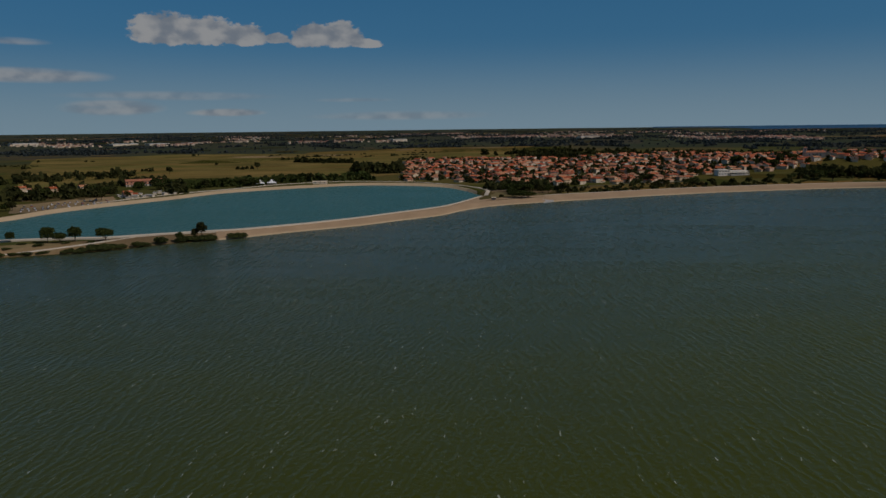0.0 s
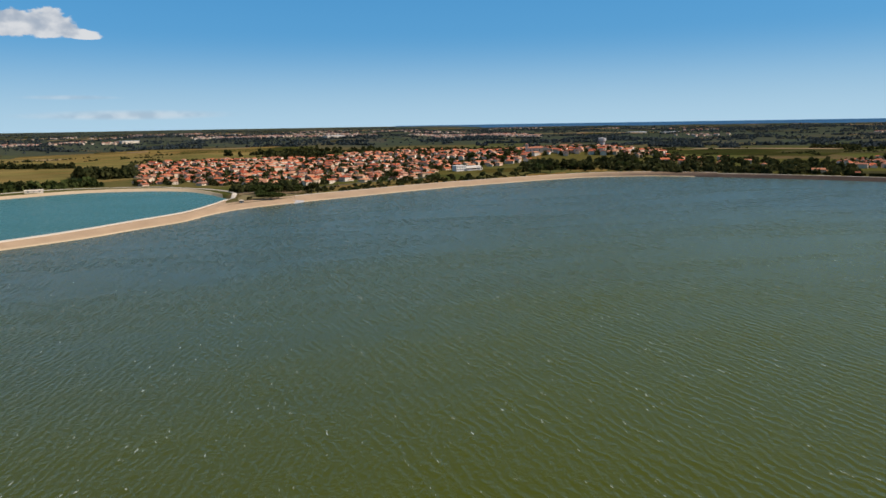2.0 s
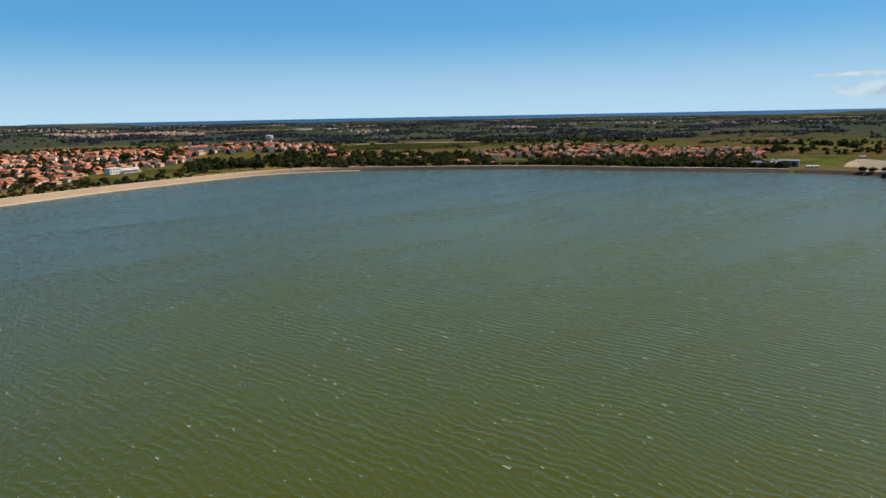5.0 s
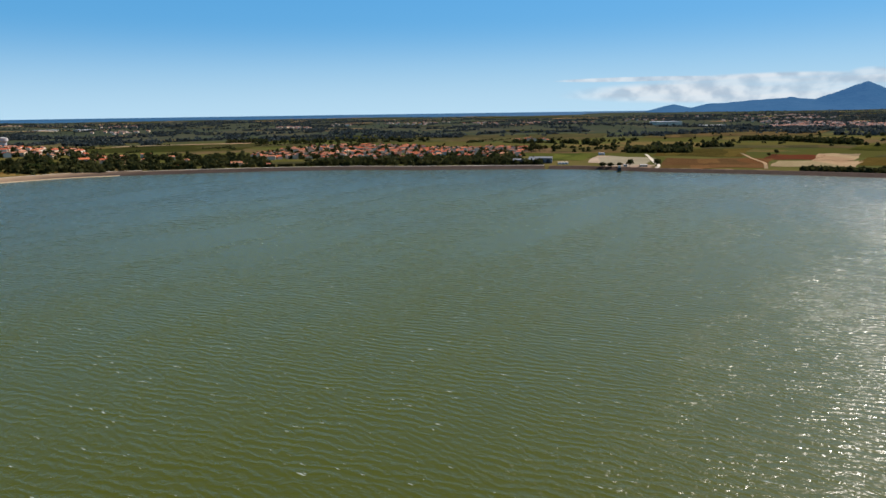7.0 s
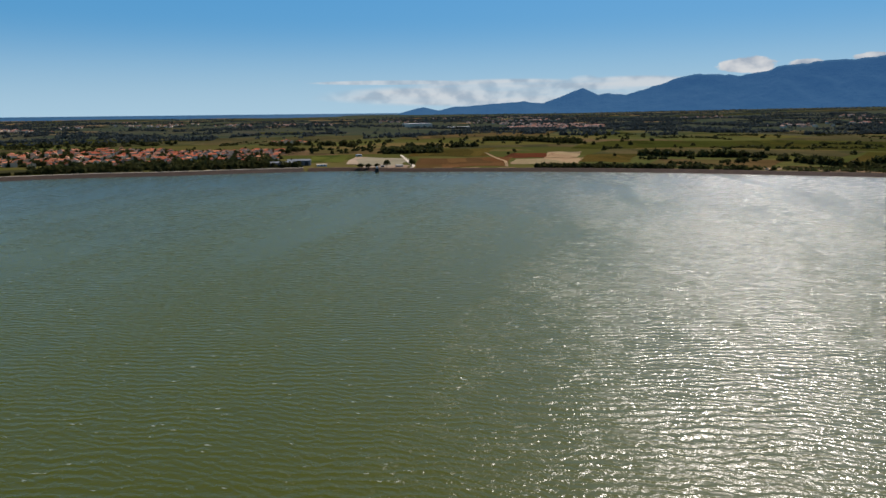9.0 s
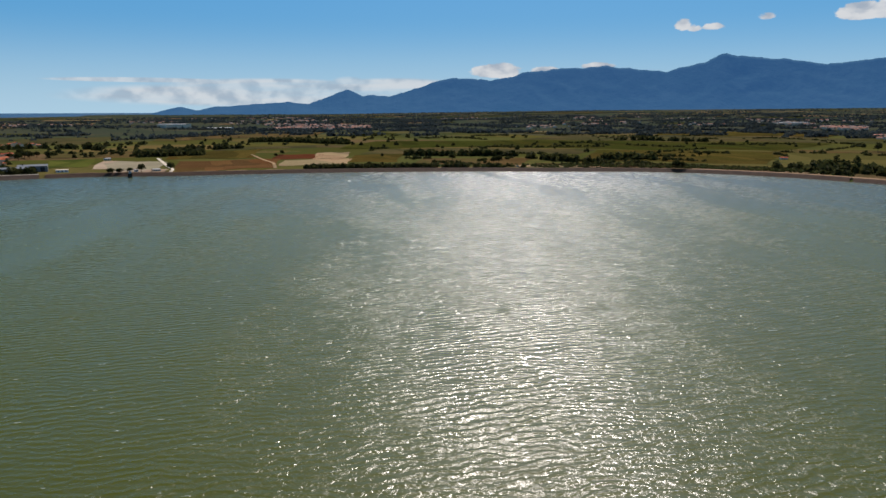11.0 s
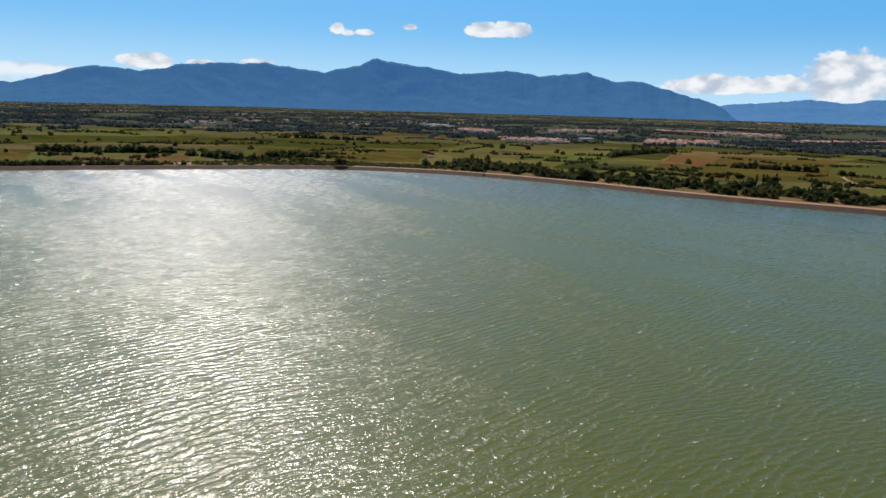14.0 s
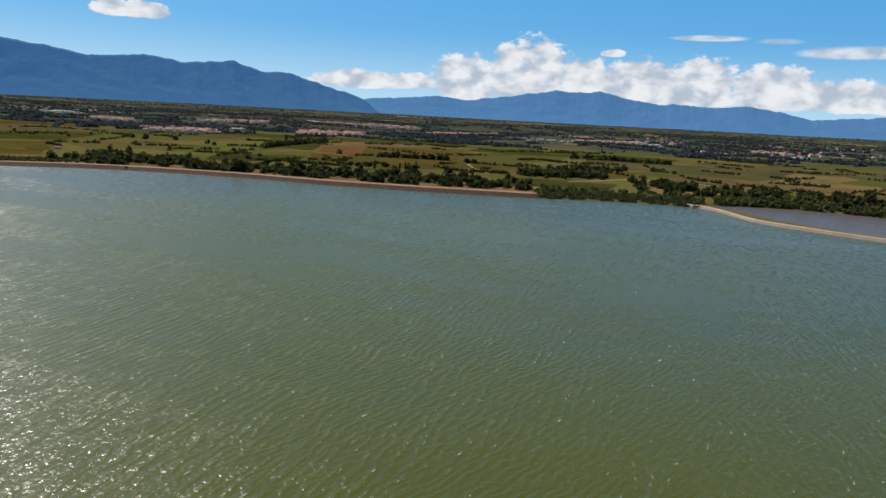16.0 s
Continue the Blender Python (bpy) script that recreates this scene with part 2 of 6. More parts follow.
    link(tree, both.outputs[0], total.inputs[1])
    link(tree, total.outputs[0], tree.nodes["Material Output"].inputs["Surface"])
    return m


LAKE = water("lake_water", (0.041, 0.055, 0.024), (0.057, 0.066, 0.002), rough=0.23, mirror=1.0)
BASIN = water("basin_water", (0.044, 0.126, 0.116), (0.055, 0.145, 0.118), wave=0.35, rough=0.28, foam=False, mirror=0.55)
POND = water("pond_water", (0.075, 0.066, 0.058), (0.10, 0.086, 0.072), wave=0.2, rough=0.2, foam=False, mirror=0.5)
SEA = rough_stuff("sea_water", (0.022, 0.078, 0.150), (0.034, 0.100, 0.185), big=0.002, fine=0.02, rough=0.5, relief=0)
SAND = rough_stuff("sandy_revetment", (0.36, 0.245, 0.145), (0.49, 0.345, 0.21), big=0.08, fine=0.9, relief=0.15)
BEACH = rough_stuff("pale_beach_sand", (0.46, 0.34, 0.20), (0.60, 0.46, 0.29), big=0.03, fine=0.8, relief=0.06)
GRAVEL = rough_stuff("pale_gravel_path", (0.58, 0.50, 0.38), (0.72, 0.63, 0.50), big=0.2, fine=2.0, relief=0.03)
RIPRAP = rough_stuff("dark_riprap", (0.034, 0.021, 0.015), (0.092, 0.058, 0.040), big=0.15, fine=0.9, relief=0.35)
def bank_material():
    """Sand on the village shore that gives way, in patches, to the grey-brown stones of the dam further east."""
    m, tree, bsdf = material("sand_and_stone_bank")
    p = where(tree)
    split = tree.nodes.new("ShaderNodeSeparateXYZ")
    link(tree, p, split.inputs[0])
    a, b = noise_at(tree, p, 0.05, 4), noise_at(tree, p, 0.9, 5)
    fac = num(tree, "ADD", num(tree, "MULTIPLY", a, 0.5), num(tree, "MULTIPLY", b, 0.5))
    sand = ramp(tree, fac, ((0.3, (0.33, 0.225, 0.135)), (0.7, (0.49, 0.345, 0.21))))
    stone = ramp(tree, fac, ((0.3, (0.036, 0.026, 0.020)), (0.7, (0.085, 0.060, 0.044))))
    # the change runs along the shore; the foot of the bank turns to stone first
    along = num(tree, "MULTIPLY_ADD", split.outputs[2], -38.0, num(tree, "MULTIPLY_ADD", a, 160.0, split.outputs[0]))
    link(tree, mix(tree, smooth(tree, along, 480, 720), sand, stone), bsdf.inputs["Base Color"])
    bsdf.inputs["Roughness"].default_value = 0.9
    bsdf.inputs["Specular IOR Level"].default_value = 0.06
    bump(tree, bsdf, b, 0.25)
    return m


BANK = bank_material()
EARTH = rough_stuff("ochre_earth", (0.24, 0.145, 0.075), (0.35, 0.225, 0.125), big=0.08, fine=0.9, relief=0.1)
GREY_EARTH = rough_stuff("grey_earth", (0.17, 0.135, 0.100), (0.28, 0.23, 0.175), big=0.08, fine=0.9, relief=0.1)
ASPHALT = rough_stuff("asphalt", (0.045, 0.045, 0.047), (0.075, 0.073, 0.07), big=0.1, fine=3, relief=0.01)


def land_material():
    """Dry farmland: parcels of olive, ochre and brown, scrub stains and grass grain."""
    m, tree, bsdf = material("farmland")
    p = where(tree, (1, 1, 1), 27)
    cells = tree.nodes.new("ShaderNodeTexVoronoi")
    cells.distance = "CHEBYCHEV"
    warped = tree.nodes.new("ShaderNodeMapping")
    link(tree, p, warped.inputs[0])
    warped.inputs["Scale"].default_value = (1.0, 0.55, 0.0)
    link(tree, warped.outputs[0], cells.inputs["Vector"])
    cells.inputs["Scale"].default_value = 0.0062
    split = tree.nodes.new("ShaderNodeSeparateColor")
    link(tree, cells.outputs["Color"], split.inputs[0])
    parcel = ramp(tree, split.outputs[0], (
        (0.0, (0.075, 0.085, 0.022)), (0.25, (0.120, 0.105, 0.032)), (0.45, (0.062, 0.074, 0.020)), (0.62, (0.17, 0.125, 0.050)),
        (0.8, (0.090, 0.105, 0.030)), (1.0, (0.16, 0.105, 0.058))))
    big, mid, fine = noise_at(tree, p, 0.006, 4), noise_at(tree, p, 0.05, 4), noise_at(tree, p, 0.7, 4)
    scrub = smooth(tree, num(tree, "ADD", num(tree, "MULTIPLY", big, 0.5), num(tree, "MULTIPLY", mid, 0.5)), 0.50, 0.62)
    colour = mix(tree, num(tree, "MULTIPLY", scrub, 0.7), parcel, (0.062, 0.082, 0.028))
    # woodland takes over on the far plain, with haze blue painted into its green
    length = tree.nodes.new("ShaderNodeVectorMath")
    length.operation = "LENGTH"
    link(tree, p, length.inputs[0])
    wooded = smooth(tree, num(tree, "MULTIPLY_ADD", big, 1400.0, length.outputs["Value"]), 2350, 3000)
    colour = mix(tree, num(tree, "MULTIPLY", wooded, 0.75), colour, (0.046, 0.064, 0.056))
    colour = mix(tree, num(tree, "MULTIPLY", fine, 0.6), colour, (0.28, 0.22, 0.11), "OVERLAY")
    link(tree, colour, bsdf.inputs["Base Color"])
    bsdf.inputs["Roughness"].default_value = 0.95
    bsdf.inputs["Specular IOR Level"].default_value = 0.0
    bump(tree, bsdf, mid, 1.0)
    return m


LAND = land_material()


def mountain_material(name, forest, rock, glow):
    """Far wooded mountains: blue haze is painted as weak emission and bluish base tones."""
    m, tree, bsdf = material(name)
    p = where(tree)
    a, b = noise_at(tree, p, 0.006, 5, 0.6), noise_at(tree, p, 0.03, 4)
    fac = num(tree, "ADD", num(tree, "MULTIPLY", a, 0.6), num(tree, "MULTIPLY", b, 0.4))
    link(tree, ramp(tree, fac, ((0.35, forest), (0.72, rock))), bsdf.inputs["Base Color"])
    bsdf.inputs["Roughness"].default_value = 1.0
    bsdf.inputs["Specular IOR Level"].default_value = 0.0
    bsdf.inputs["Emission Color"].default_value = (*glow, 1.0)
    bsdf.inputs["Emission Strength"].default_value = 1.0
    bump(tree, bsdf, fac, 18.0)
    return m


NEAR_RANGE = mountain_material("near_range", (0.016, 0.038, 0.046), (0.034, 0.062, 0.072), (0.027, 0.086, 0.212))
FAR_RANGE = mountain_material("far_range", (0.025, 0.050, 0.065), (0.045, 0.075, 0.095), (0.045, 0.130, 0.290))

# ---------------------------------------------------------------- the lie of the land
# The lake's waterline round the camera's place: compass angle, distance.
SHORE = np.array((
    (-60, 450), (-28, 456), (-24.7, 450), (-22.5, 448), (-17.3, 457), (-12.7, 464), (-7.3, 482), (-2.4, 500), (1.2, 524), (4.9, 553),
    (7, 588), (9, 614), (13.4, 650), (18.5, 690), (25.5, 760), (31.3, 822), (35.2, 870), (38.4, 905), (43.3, 925), (48, 917),
    (54, 906), (63.5, 884), (70, 858), (81.3, 853), (90, 818), (105.5, 811), (117, 814), (128, 833), (136.4, 813), (141, 788),
    (149.4, 731), (157, 682), (166.5, 661), (172, 662), (178, 685), (185, 697), (186.5, 690), (191, 612), (199, 580), (215, 560), (240, 520), (275, 470)), float)


def cubic(table, x, period=None):
    """Smooth curve through a table's rows, monotone between them."""
    xs, ys = table[:, 0], table[:, 1]
    if period:
        xs = np.r_[xs[-3:] - period, xs, xs[:3] + period]
        ys = np.r_[ys[-3:], ys, ys[:3]]
        x = (np.asarray(x, float) - table[0, 0]) % period + table[0, 0]
    x = np.clip(x, xs[0], xs[-1] - 1e-9)
    s = np.diff(ys) / np.diff(xs)
    tan = np.r_[s[0], np.where(s[1:] * s[:-1] > 0, 2 * s[1:] * s[:-1] / np.where(s[1:] + s[:-1] == 0, 1, s[1:] + s[:-1]), 0), s[-1]]
    i = np.clip(np.searchsorted(xs, x, side="right") - 1, 0, len(xs) - 2)
    h = xs[i + 1] - xs[i]
    u = (x - xs[i]) / h
    return ((1 + 2 * u) * (1 - u) ** 2 * ys[i] + u * (1 - u) ** 2 * h * tan[i] + u * u * (3 - 2 * u) * ys[i + 1] + u * u * (u - 1) * h * tan[i + 1])


def shore(az):
    return cubic(SHORE, az, 360.0)


# The bathing basin behind the causeway: its near and far waterline.
CREST = np.array(((-46, 560), (-34, 520), (-28, 507), (-24.6, 496), (-20.5, 483), (-12.6, 483), (-7.3, 496), (-2.3, 521), (1.2, 550), (5, 588), (7, 633), (8.3, 678)), float)
BASIN_NEAR = np.array((*((a, d + 9) for a, d in CREST[1:]), (8.75, 702)), float)
BASIN_NEAR = np.concatenate([[(-46, 600)], BASIN_NEAR])
BASIN_FAR = np.array(((-46, 600), (-36, 612), (-28, 646), (-24.4, 689), (-16.7, 758), (-12.4, 812), (-7.1, 844), (-2, 866), (1.5, 854), (5.2, 820), (7.1, 767), (8.3, 714), (8.75, 702)), float)
BASIN_Z = 0.3
# The shallow pond behind the second causeway.
POND_NEAR = np.array(((186.5, 722), (189, 682), (192, 640), (199, 608), (212, 600), (222, 640)), float)
POND_FAR = np.array(((186.5, 722), (190, 752), (194, 770), (199, 772), (212, 740), (222, 640)), float)


def bump_step(x, lo, hi):
    u = np.clip((x - lo) / (hi - lo), 0, 1)
    return u * u * (3 - 2 * u)


def wrap(az):
    """Compass angles from -100 to 260, the way every table here counts."""
    return (np.asarray(az, float) + 100.0) % 360.0 - 100.0


def ground(az, r):
    """The land's height, in metres over the lake."""
    az, r = np.broadcast_arrays(wrap(az), np.asarray(r, float))
    d = r - shore(az)
    a = np.radians(az)
    x, y = r * np.sin(a), r * np.cos(a)
    land = 2.6 + 0.8 * np.sin(x / 83 + 1.3) * np.sin(y / 97) + 0.6 * np.sin(x / 41 + y / 57)
    # the bluff with the old village, the slope of the new one, the rising vineyards
    land = land + 21.0 * np.exp(-((az - 37.5) / 8.5) ** 2 - ((r - 1235) / 165) ** 2)
    land = land + 8.0 * bump_step(r, 980, 1450) * bump_step(az, -2, 8) * (1 - bump_step(az, 26, 42))
    land = land + 5.0 * bump_step(r, 900, 1500) * bump_step(az, 84, 100)
    wet = -4.0 * np.clip(-d / 18.0, 0, 1)
    bank = np.minimum(2.6, d * 0.11) + (land - 2.6) * bump_step(d, 14, 120)
    z = np.where(d < 0, wet, bank)
    q = np.clip(az, -46, 8.75)
    edge = np.minimum(r - cubic(BASIN_NEAR, q), cubic(BASIN_FAR, q) - r) - 8.0 * np.abs(az - q)
    z = np.where(edge > 0, BASIN_Z - np.minimum(3.0, 0.3 * edge), np.where(edge > -40, np.minimum(z, BASIN_Z - 0.22 * edge), z))
    q = np.clip(az, 186.5, 222)
    edge = np.minimum(r - cubic(POND_NEAR, q), cubic(POND_FAR, q) - r) - 8.0 * np.abs(az - q)
    z = np.where(edge > 0, 0.2 - np.minimum(2.0, 0.25 * edge), np.where(edge > -25, np.minimum(z, 0.2 - 0.22 * edge), z))
    # far land lifts gently, so that the sheet ends at the horizon
    u = np.clip((r - 1800) / 3100, 0, 1.2)
    far = 1800 + 3100 * u + 22000 * u ** 3
    k = np.where(r > 1800, r / far, 1.0)
    lift = 70.0 * (1 - k)
    foot = (44.0 - 15.0 * bump_step(az, 112, 136)) * bump_step(r, 2300, 4300) * bump_step(az, 94, 150)
    rolls = 5.0 * bump_step(r, 1700, 2600) * (np.sin(x / 190 + 0.7) * np.sin(y / 230) + 0.5 * np.sin(x / 90 - y / 120))
    foot = foot + (3.0 * bump_step(r, 3300, 3800) - 15.0 * bump_step(r, 3850, 4150)) * bump_step(az, 24, 38) * (1 - bump_step(az, 70, 86))
    return z * k + lift + foot + rolls * (1 - bump_step(r, 3200, 4300))


def at(az, r, above=0.0):
    return polar(az, r, float(ground(az, r)) + above)


def grid_mesh(name, verts, rows, cols, mat, loop=False, smooth_shade=True):
    """A sheet from rows x cols vertices."""
    n = cols if loop else cols - 1
    i, j = np.meshgrid(np.arange(rows - 1), np.arange(n), indexing="ij")
    k = (j + 1) % cols
    faces = np.stack([i * cols + j, i * cols + k, (i + 1) * cols + k, (i + 1) * cols + j], -1).reshape(-1, 4)
    me = bpy.data.meshes.new(name)
    me.vertices.add(len(verts))
    me.vertices.foreach_set("co", np.asarray(verts, np.float32).ravel())
    me.loops.add(faces.size)
    me.loops.foreach_set("vertex_index", faces.astype(np.int32).ravel())
    me.polygons.add(len(faces))
    me.polygons.foreach_set("loop_start", np.arange(0, faces.size, 4, dtype=np.int32))
    me.polygons.foreach_set("use_smooth", np.full(len(faces), smooth_shade))
    me.materials.append(mat)
    me.update(calc_edges=True)
    me.validate()
    return me


def xyz(az, r, z):
    az, r, z = np.broadcast_arrays(np.asarray(az, float), r, z)
    a = np.radians(az)
    return np.stack([r * np.sin(a), r * np.cos(a), z], -1).reshape(-1, 3)


def make_ground():
    az = np.r_[np.arange(-34, 204, 0.25), np.arange(204, 326, 1.0)]
    out = np.r_[-60, -25, -12, -5, -1.5, 0, 1.5, 3, 5, 7.5, 10, 13, 17, np.arange(22, 420, 6.0)]
    tail = [420.0]
    while tail[-1] < 4600:
        tail.append(tail[-1] + 8 + 0.02 * tail[-1])
    d = np.r_[out, tail][:, None]
    r0 = shore(az)[None, :]
    r = r0 + d
    # the outer rows draw together at the world's edge
    t = np.clip((d - 420) / (tail[-1] - 420), 0, 1)
    r = r * (1 - t) + (800 + d * (4960 - 800) / tail[-1]) * t
    r = np.minimum(r, 4960)
    g = grid_mesh("ground", xyz(az[None, :], r, ground(az[None, :], r)), len(d), len(az), LAND, loop=True)
    tagged(new("ground", g), "dry green and ochre farmland round the lake", "ground", kind="structure")
    bed = bmesh.new()
    bmesh.ops.create_circle(bed, cap_ends=True, segments=96, radius=420)
    me = bpy.data.meshes.new("lake_bed")
    bed.to_mesh(me)
    bed.free()
    me.materials.append(LAND)
    tagged(new("lake_bed", me), "muddy bed under the lake", "ground", kind="structure").location.z = -4.2


make_ground()


def make_waters():
    az = np.arange(0, 360, 0.5)
    s = np.r_[0.0, 0.1, 0.25, 0.5, 0.75, 1.0][:, None]
    r = s * (shore(wrap(az))[None, :] + 6.0)
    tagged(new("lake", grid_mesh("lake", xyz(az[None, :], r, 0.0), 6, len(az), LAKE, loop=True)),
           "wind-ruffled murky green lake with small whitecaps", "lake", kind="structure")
    for name, near, far, z, mat, label in (
            ("basin", BASIN_NEAR, BASIN_FAR, BASIN_Z, BASIN, "calm turquoise bathing basin behind the causeway"),
            ("pond", POND_NEAR, POND_FAR, 0.2, POND, "shallow grey pond behind the narrow causeway")):
        az = np.linspace(near[0, 0], near[-1, 0], 160)
        s = np.linspace(0, 1, 8)[:, None]
        a, b = cubic(near, az) - 5, cubic(far, az) + 5
        tagged(new(name, grid_mesh(name, xyz(az[None, :], a + (b - a) * s, z), 8, len(az), mat)), label, "water", kind="structure")
    az = np.linspace(22, 90, 120)
    r = np.array([3900.0, 4000.0, 4300.0, 4600.0, 4935.0])[:, None]
    z = 70.0 - r * np.array([0.0080, 0.0060, 0.0046, 0.0031, 0.0013])[:, None]
    tagged(new("sea", grid_mesh("sea", xyz(az[None, :], r, z), 5, len(az), SEA)), "dark blue sea on the horizon", "sea", kind="structure")


make_waters()

# summits: compass angle, rise in degrees, fall per degree on either side
NEAR_SUMMITS = (
    (89.5, .40, .25, .25), (97.6, .75, .07, .1), (102.3, 1.68, .36, .36), (102.35, 1.80, .50, .50), (104.6, 1.3, .14, .1), (110.7, 2.65, .30, .06), (119, 3.28, .17, .1),
    (122.9, 3.45, .06, .11), (132.2, 4.05, .25, .12), (131.9, 4.22, .42, .30), (142.3, 3.56, .1, .12), (148.7, 3.57, .1, .3), (152.5, 3.02, .1, .27))
FAR_SUMMITS = (
    (165, 1.85, .09, .09), (170.5, 2.05, .12, .1), (174.5, 2.78, .20, .16), (177.9, 2.80, .07, .20), (176.3, 2.66, .1, .1), (183.4, 2.17, .2, .09), (188.7, 2.19, .15, .17),
    (198, 1.77, .08, .08), (209, 1.2, .08, .15))


def mountains(name, summits, start, end, foot, top, mat, label, seed):
    """A range whose crest joins its summits, with spurs and gullies running down to the plain."""
    az = np.arange(start, end, 0.1)
    rise = np.max([e - np.where(az < a, (a - az) * lo, (az - a) * hi) - 0.12 * np.maximum(np.abs(az - a) - 5.5, 0) ** 2 for a, e, lo, hi in summits], 0)
    kernel = np.array([1, 2, 3, 2, 1]) / 9.0
    rise = np.convolve(np.pad(rise, 2, "edge"), kernel, "valid")
    jag = np.array([0.085 * noise.fractal(Vector((a * 1.1, seed, 0)), 0.9, 2.1, 5) for a in az])
    rise = np.maximum(rise + jag * np.clip(rise, 0.2, 1.2), -0.4)
    crest = 70.0 + top * np.tan(np.radians(rise))
    steps = np.linspace(0, 1, 26)
    r = foot + (top - foot) * steps[:, None] + 0 * az[None, :]
    base = ground(az[None, :], np.minimum(r, 4900)) - 6
    verts = np.empty((len(steps) + 1, len(az), 3))
    for i, s in enumerate(steps):
        for j, a in enumerate(az):
            spur = noise.ridged_multi_fractal(Vector((a * 0.42 + 1.1 * s, s * 3.2, seed)), 0.9, 2.0, 4, 1.0, 2.0) / 2.2
            shape = s ** 1.15 * (1 - (1 - s) * 0.5 * (1.0 - spur))
            z = base[i, j] + (crest[j] - base[i, j]) * shape
            t = radians(a)
            verts[i, j] = (r[i, j] * math.sin(t), r[i, j] * math.cos(t), z)
    verts[-1] = verts[-2] * (1 + 60 / top)
    verts[-1, :, 2] = -20
    me = grid_mesh(name, verts.reshape(-1, 3), len(steps) + 1, len(az), mat)
    return tagged(new(name, me), label, "mountains", kind="structure")


mountains("mountain_range_far", FAR_SUMMITS, 153, 216, 4500, 4905, FAR_RANGE, "pale blue mountains with painted haze behind the wooded range", 7.3)
mountains("mountain_range", NEAR_SUMMITS, 86, 168, 4200, 4800, NEAR_RANGE, "blue wooded mountain range with thin painted haze", 2.1)


def strip(name, az0, az1, profile, mat, label, kind="structure", step=0.4, base=None, category="bank"):
    """A bank or way that follows the waterline: profile of (distance from the water, height), closed below."""
    az = np.arange(az0, az1 + step / 2, step)
    line = (shore(wrap(az)) if base is None else base(az))[None, :]
    pts = np.array([*profile, (profile[-1][0], -2.0), (profile[0][0], -2.0), profile[0]], float)
    # the outermost columns close the ends
    az, line = np.r_[az[0] - 0.01, az, az[-1] + 0.01], np.c_[line[:, :1], line, line[:, -1:]]
    r = line + pts[:, :1]
    z = pts[:, 1:] + 0 * r
    z[:, 0] = z[:, -1] = -2.0
    me = grid_mesh(name, xyz(az[None, :], r, z), len(pts), len(az), mat, smooth_shade=False)
    return tagged(new(name, me), label, category, kind=kind)




def crest(az):
    return cubic(CREST, az)


def causeway():
    """The sloping stone bank between the lake and the crest, and the pale path on top."""
    az = np.arange(-13.4, 8.45, 0.3)
    lo, hi = shore(az), crest(az)
    rows = [(lo - 2, -0.6)]
    for f, h in ((0.06, 0.3), (0.15, 0.6), (0.25, 0.9), (0.4, 1.35), (0.55, 1.75), (0.7, 2.1), (0.85, 2.45), (1.0, 2.8)):
        q = lo + f * (hi - lo)
        rows.append((q, np.maximum(h, np.minimum(ground(az, q) + 0.3 + 0.3 * bump_step(f, 0.1, 0.3), 3.1))))
    rows += [(hi + 5.0, 2.8), (hi + 10, 0.0), (hi + 10, -2.0), (lo - 2, -2.0), (lo - 2, -0.6)]
    r, z = np.array([q[0] for q in rows]), np.array([q[1] + 0 * lo for q in rows])
    # the end settles into the land
    sink = bump_step(az, 7.5, 8.4)[None, :]
    z = z * (1 - sink) + np.minimum(z, ground(az[None, :], r) + 0.45) * sink
    az, r, z = np.r_[az, az[-1] + 0.01], np.c_[r, r[:, -1:]], np.c_[z, 0 * z[:, -1:] - 2.0]
    tagged(new("causeway_bank", grid_mesh("causeway_bank", xyz(az[None, :], r, z + 0 * r), len(rows), len(az), SAND, smooth_shade=False)),
           "sloping pink-brown stone bank of the causeway", "bank", kind="structure")


causeway()
strip("causeway_path", -34, 8.3, ((0.3, 2.4), (0.3, 3.3), (6.0, 3.3), (6.0, 2.4)), GRAVEL, "pale gravel path on the causeway's crest", category="path", base=crest)


def shore_field(name, az0, az1, d0, d1, mat, label, lift=0.3, category="bank", ragged=0.0):
    """Ground of another kind along the waterline, lying on the land."""
    az, d = np.arange(az0, az1 + 0.1, 0.2)[None, :], np.linspace(0, 1, max(4, int((d1 - d0) / 5)))[:, None]
    wob = ragged * (np.sin(az * 2.3) + 0.7 * np.sin(az * 5.9 + 1))
    r = shore(wrap(az)) + d0 + (d1 - d0 + wob) * d
    tagged(new(name, grid_mesh(name, xyz(az, r, ground(az, r) + lift), d.shape[0], az.shape[1], mat)), label, category, kind="structure")


shore_field("junction_bank", 7.9, 13.9, -2, 40, SAND, "low sandy bank at the causeway's end", 0.32)
strip("sandy_bank", 13.6, 47.6, ((-3, -0.9), (2, 0.5), (12, 1.8), (13.5, 1.85), (26, 3.5), (30, 3.7)), BANK, "long sandy bank along the village shore")
strip("bank_lip", -13.2, 46.0, ((-1.5, -0.6), (0.3, 0.45), (1.7, 0.72), (1.7, 0.2)), BEACH, "pale worn edge at the foot of the bank")
strip("shore_path", 13.6, 47.6, ((30, 2.9), (30, 3.8), (33.5, 3.8), (33.5, 2.9)), GRAVEL, "pale dirt path along the shore", category="path")
strip("dam_path", 47.62, 79.6, ((16.5, 2.4), (16.5, 3.6), (20.0, 3.6), (20.0, 2.4)), GRAVEL, "pale dirt path on the crest of the dam", category="path")
strip("dam_slope", 47.62, 79.6, ((-3, -0.9), (1, 0.4), (7, 1.7), (9, 1.75), (14.5, 3.3), (16.4, 3.35)), BANK, "grey-brown stepped stone face of the dam")
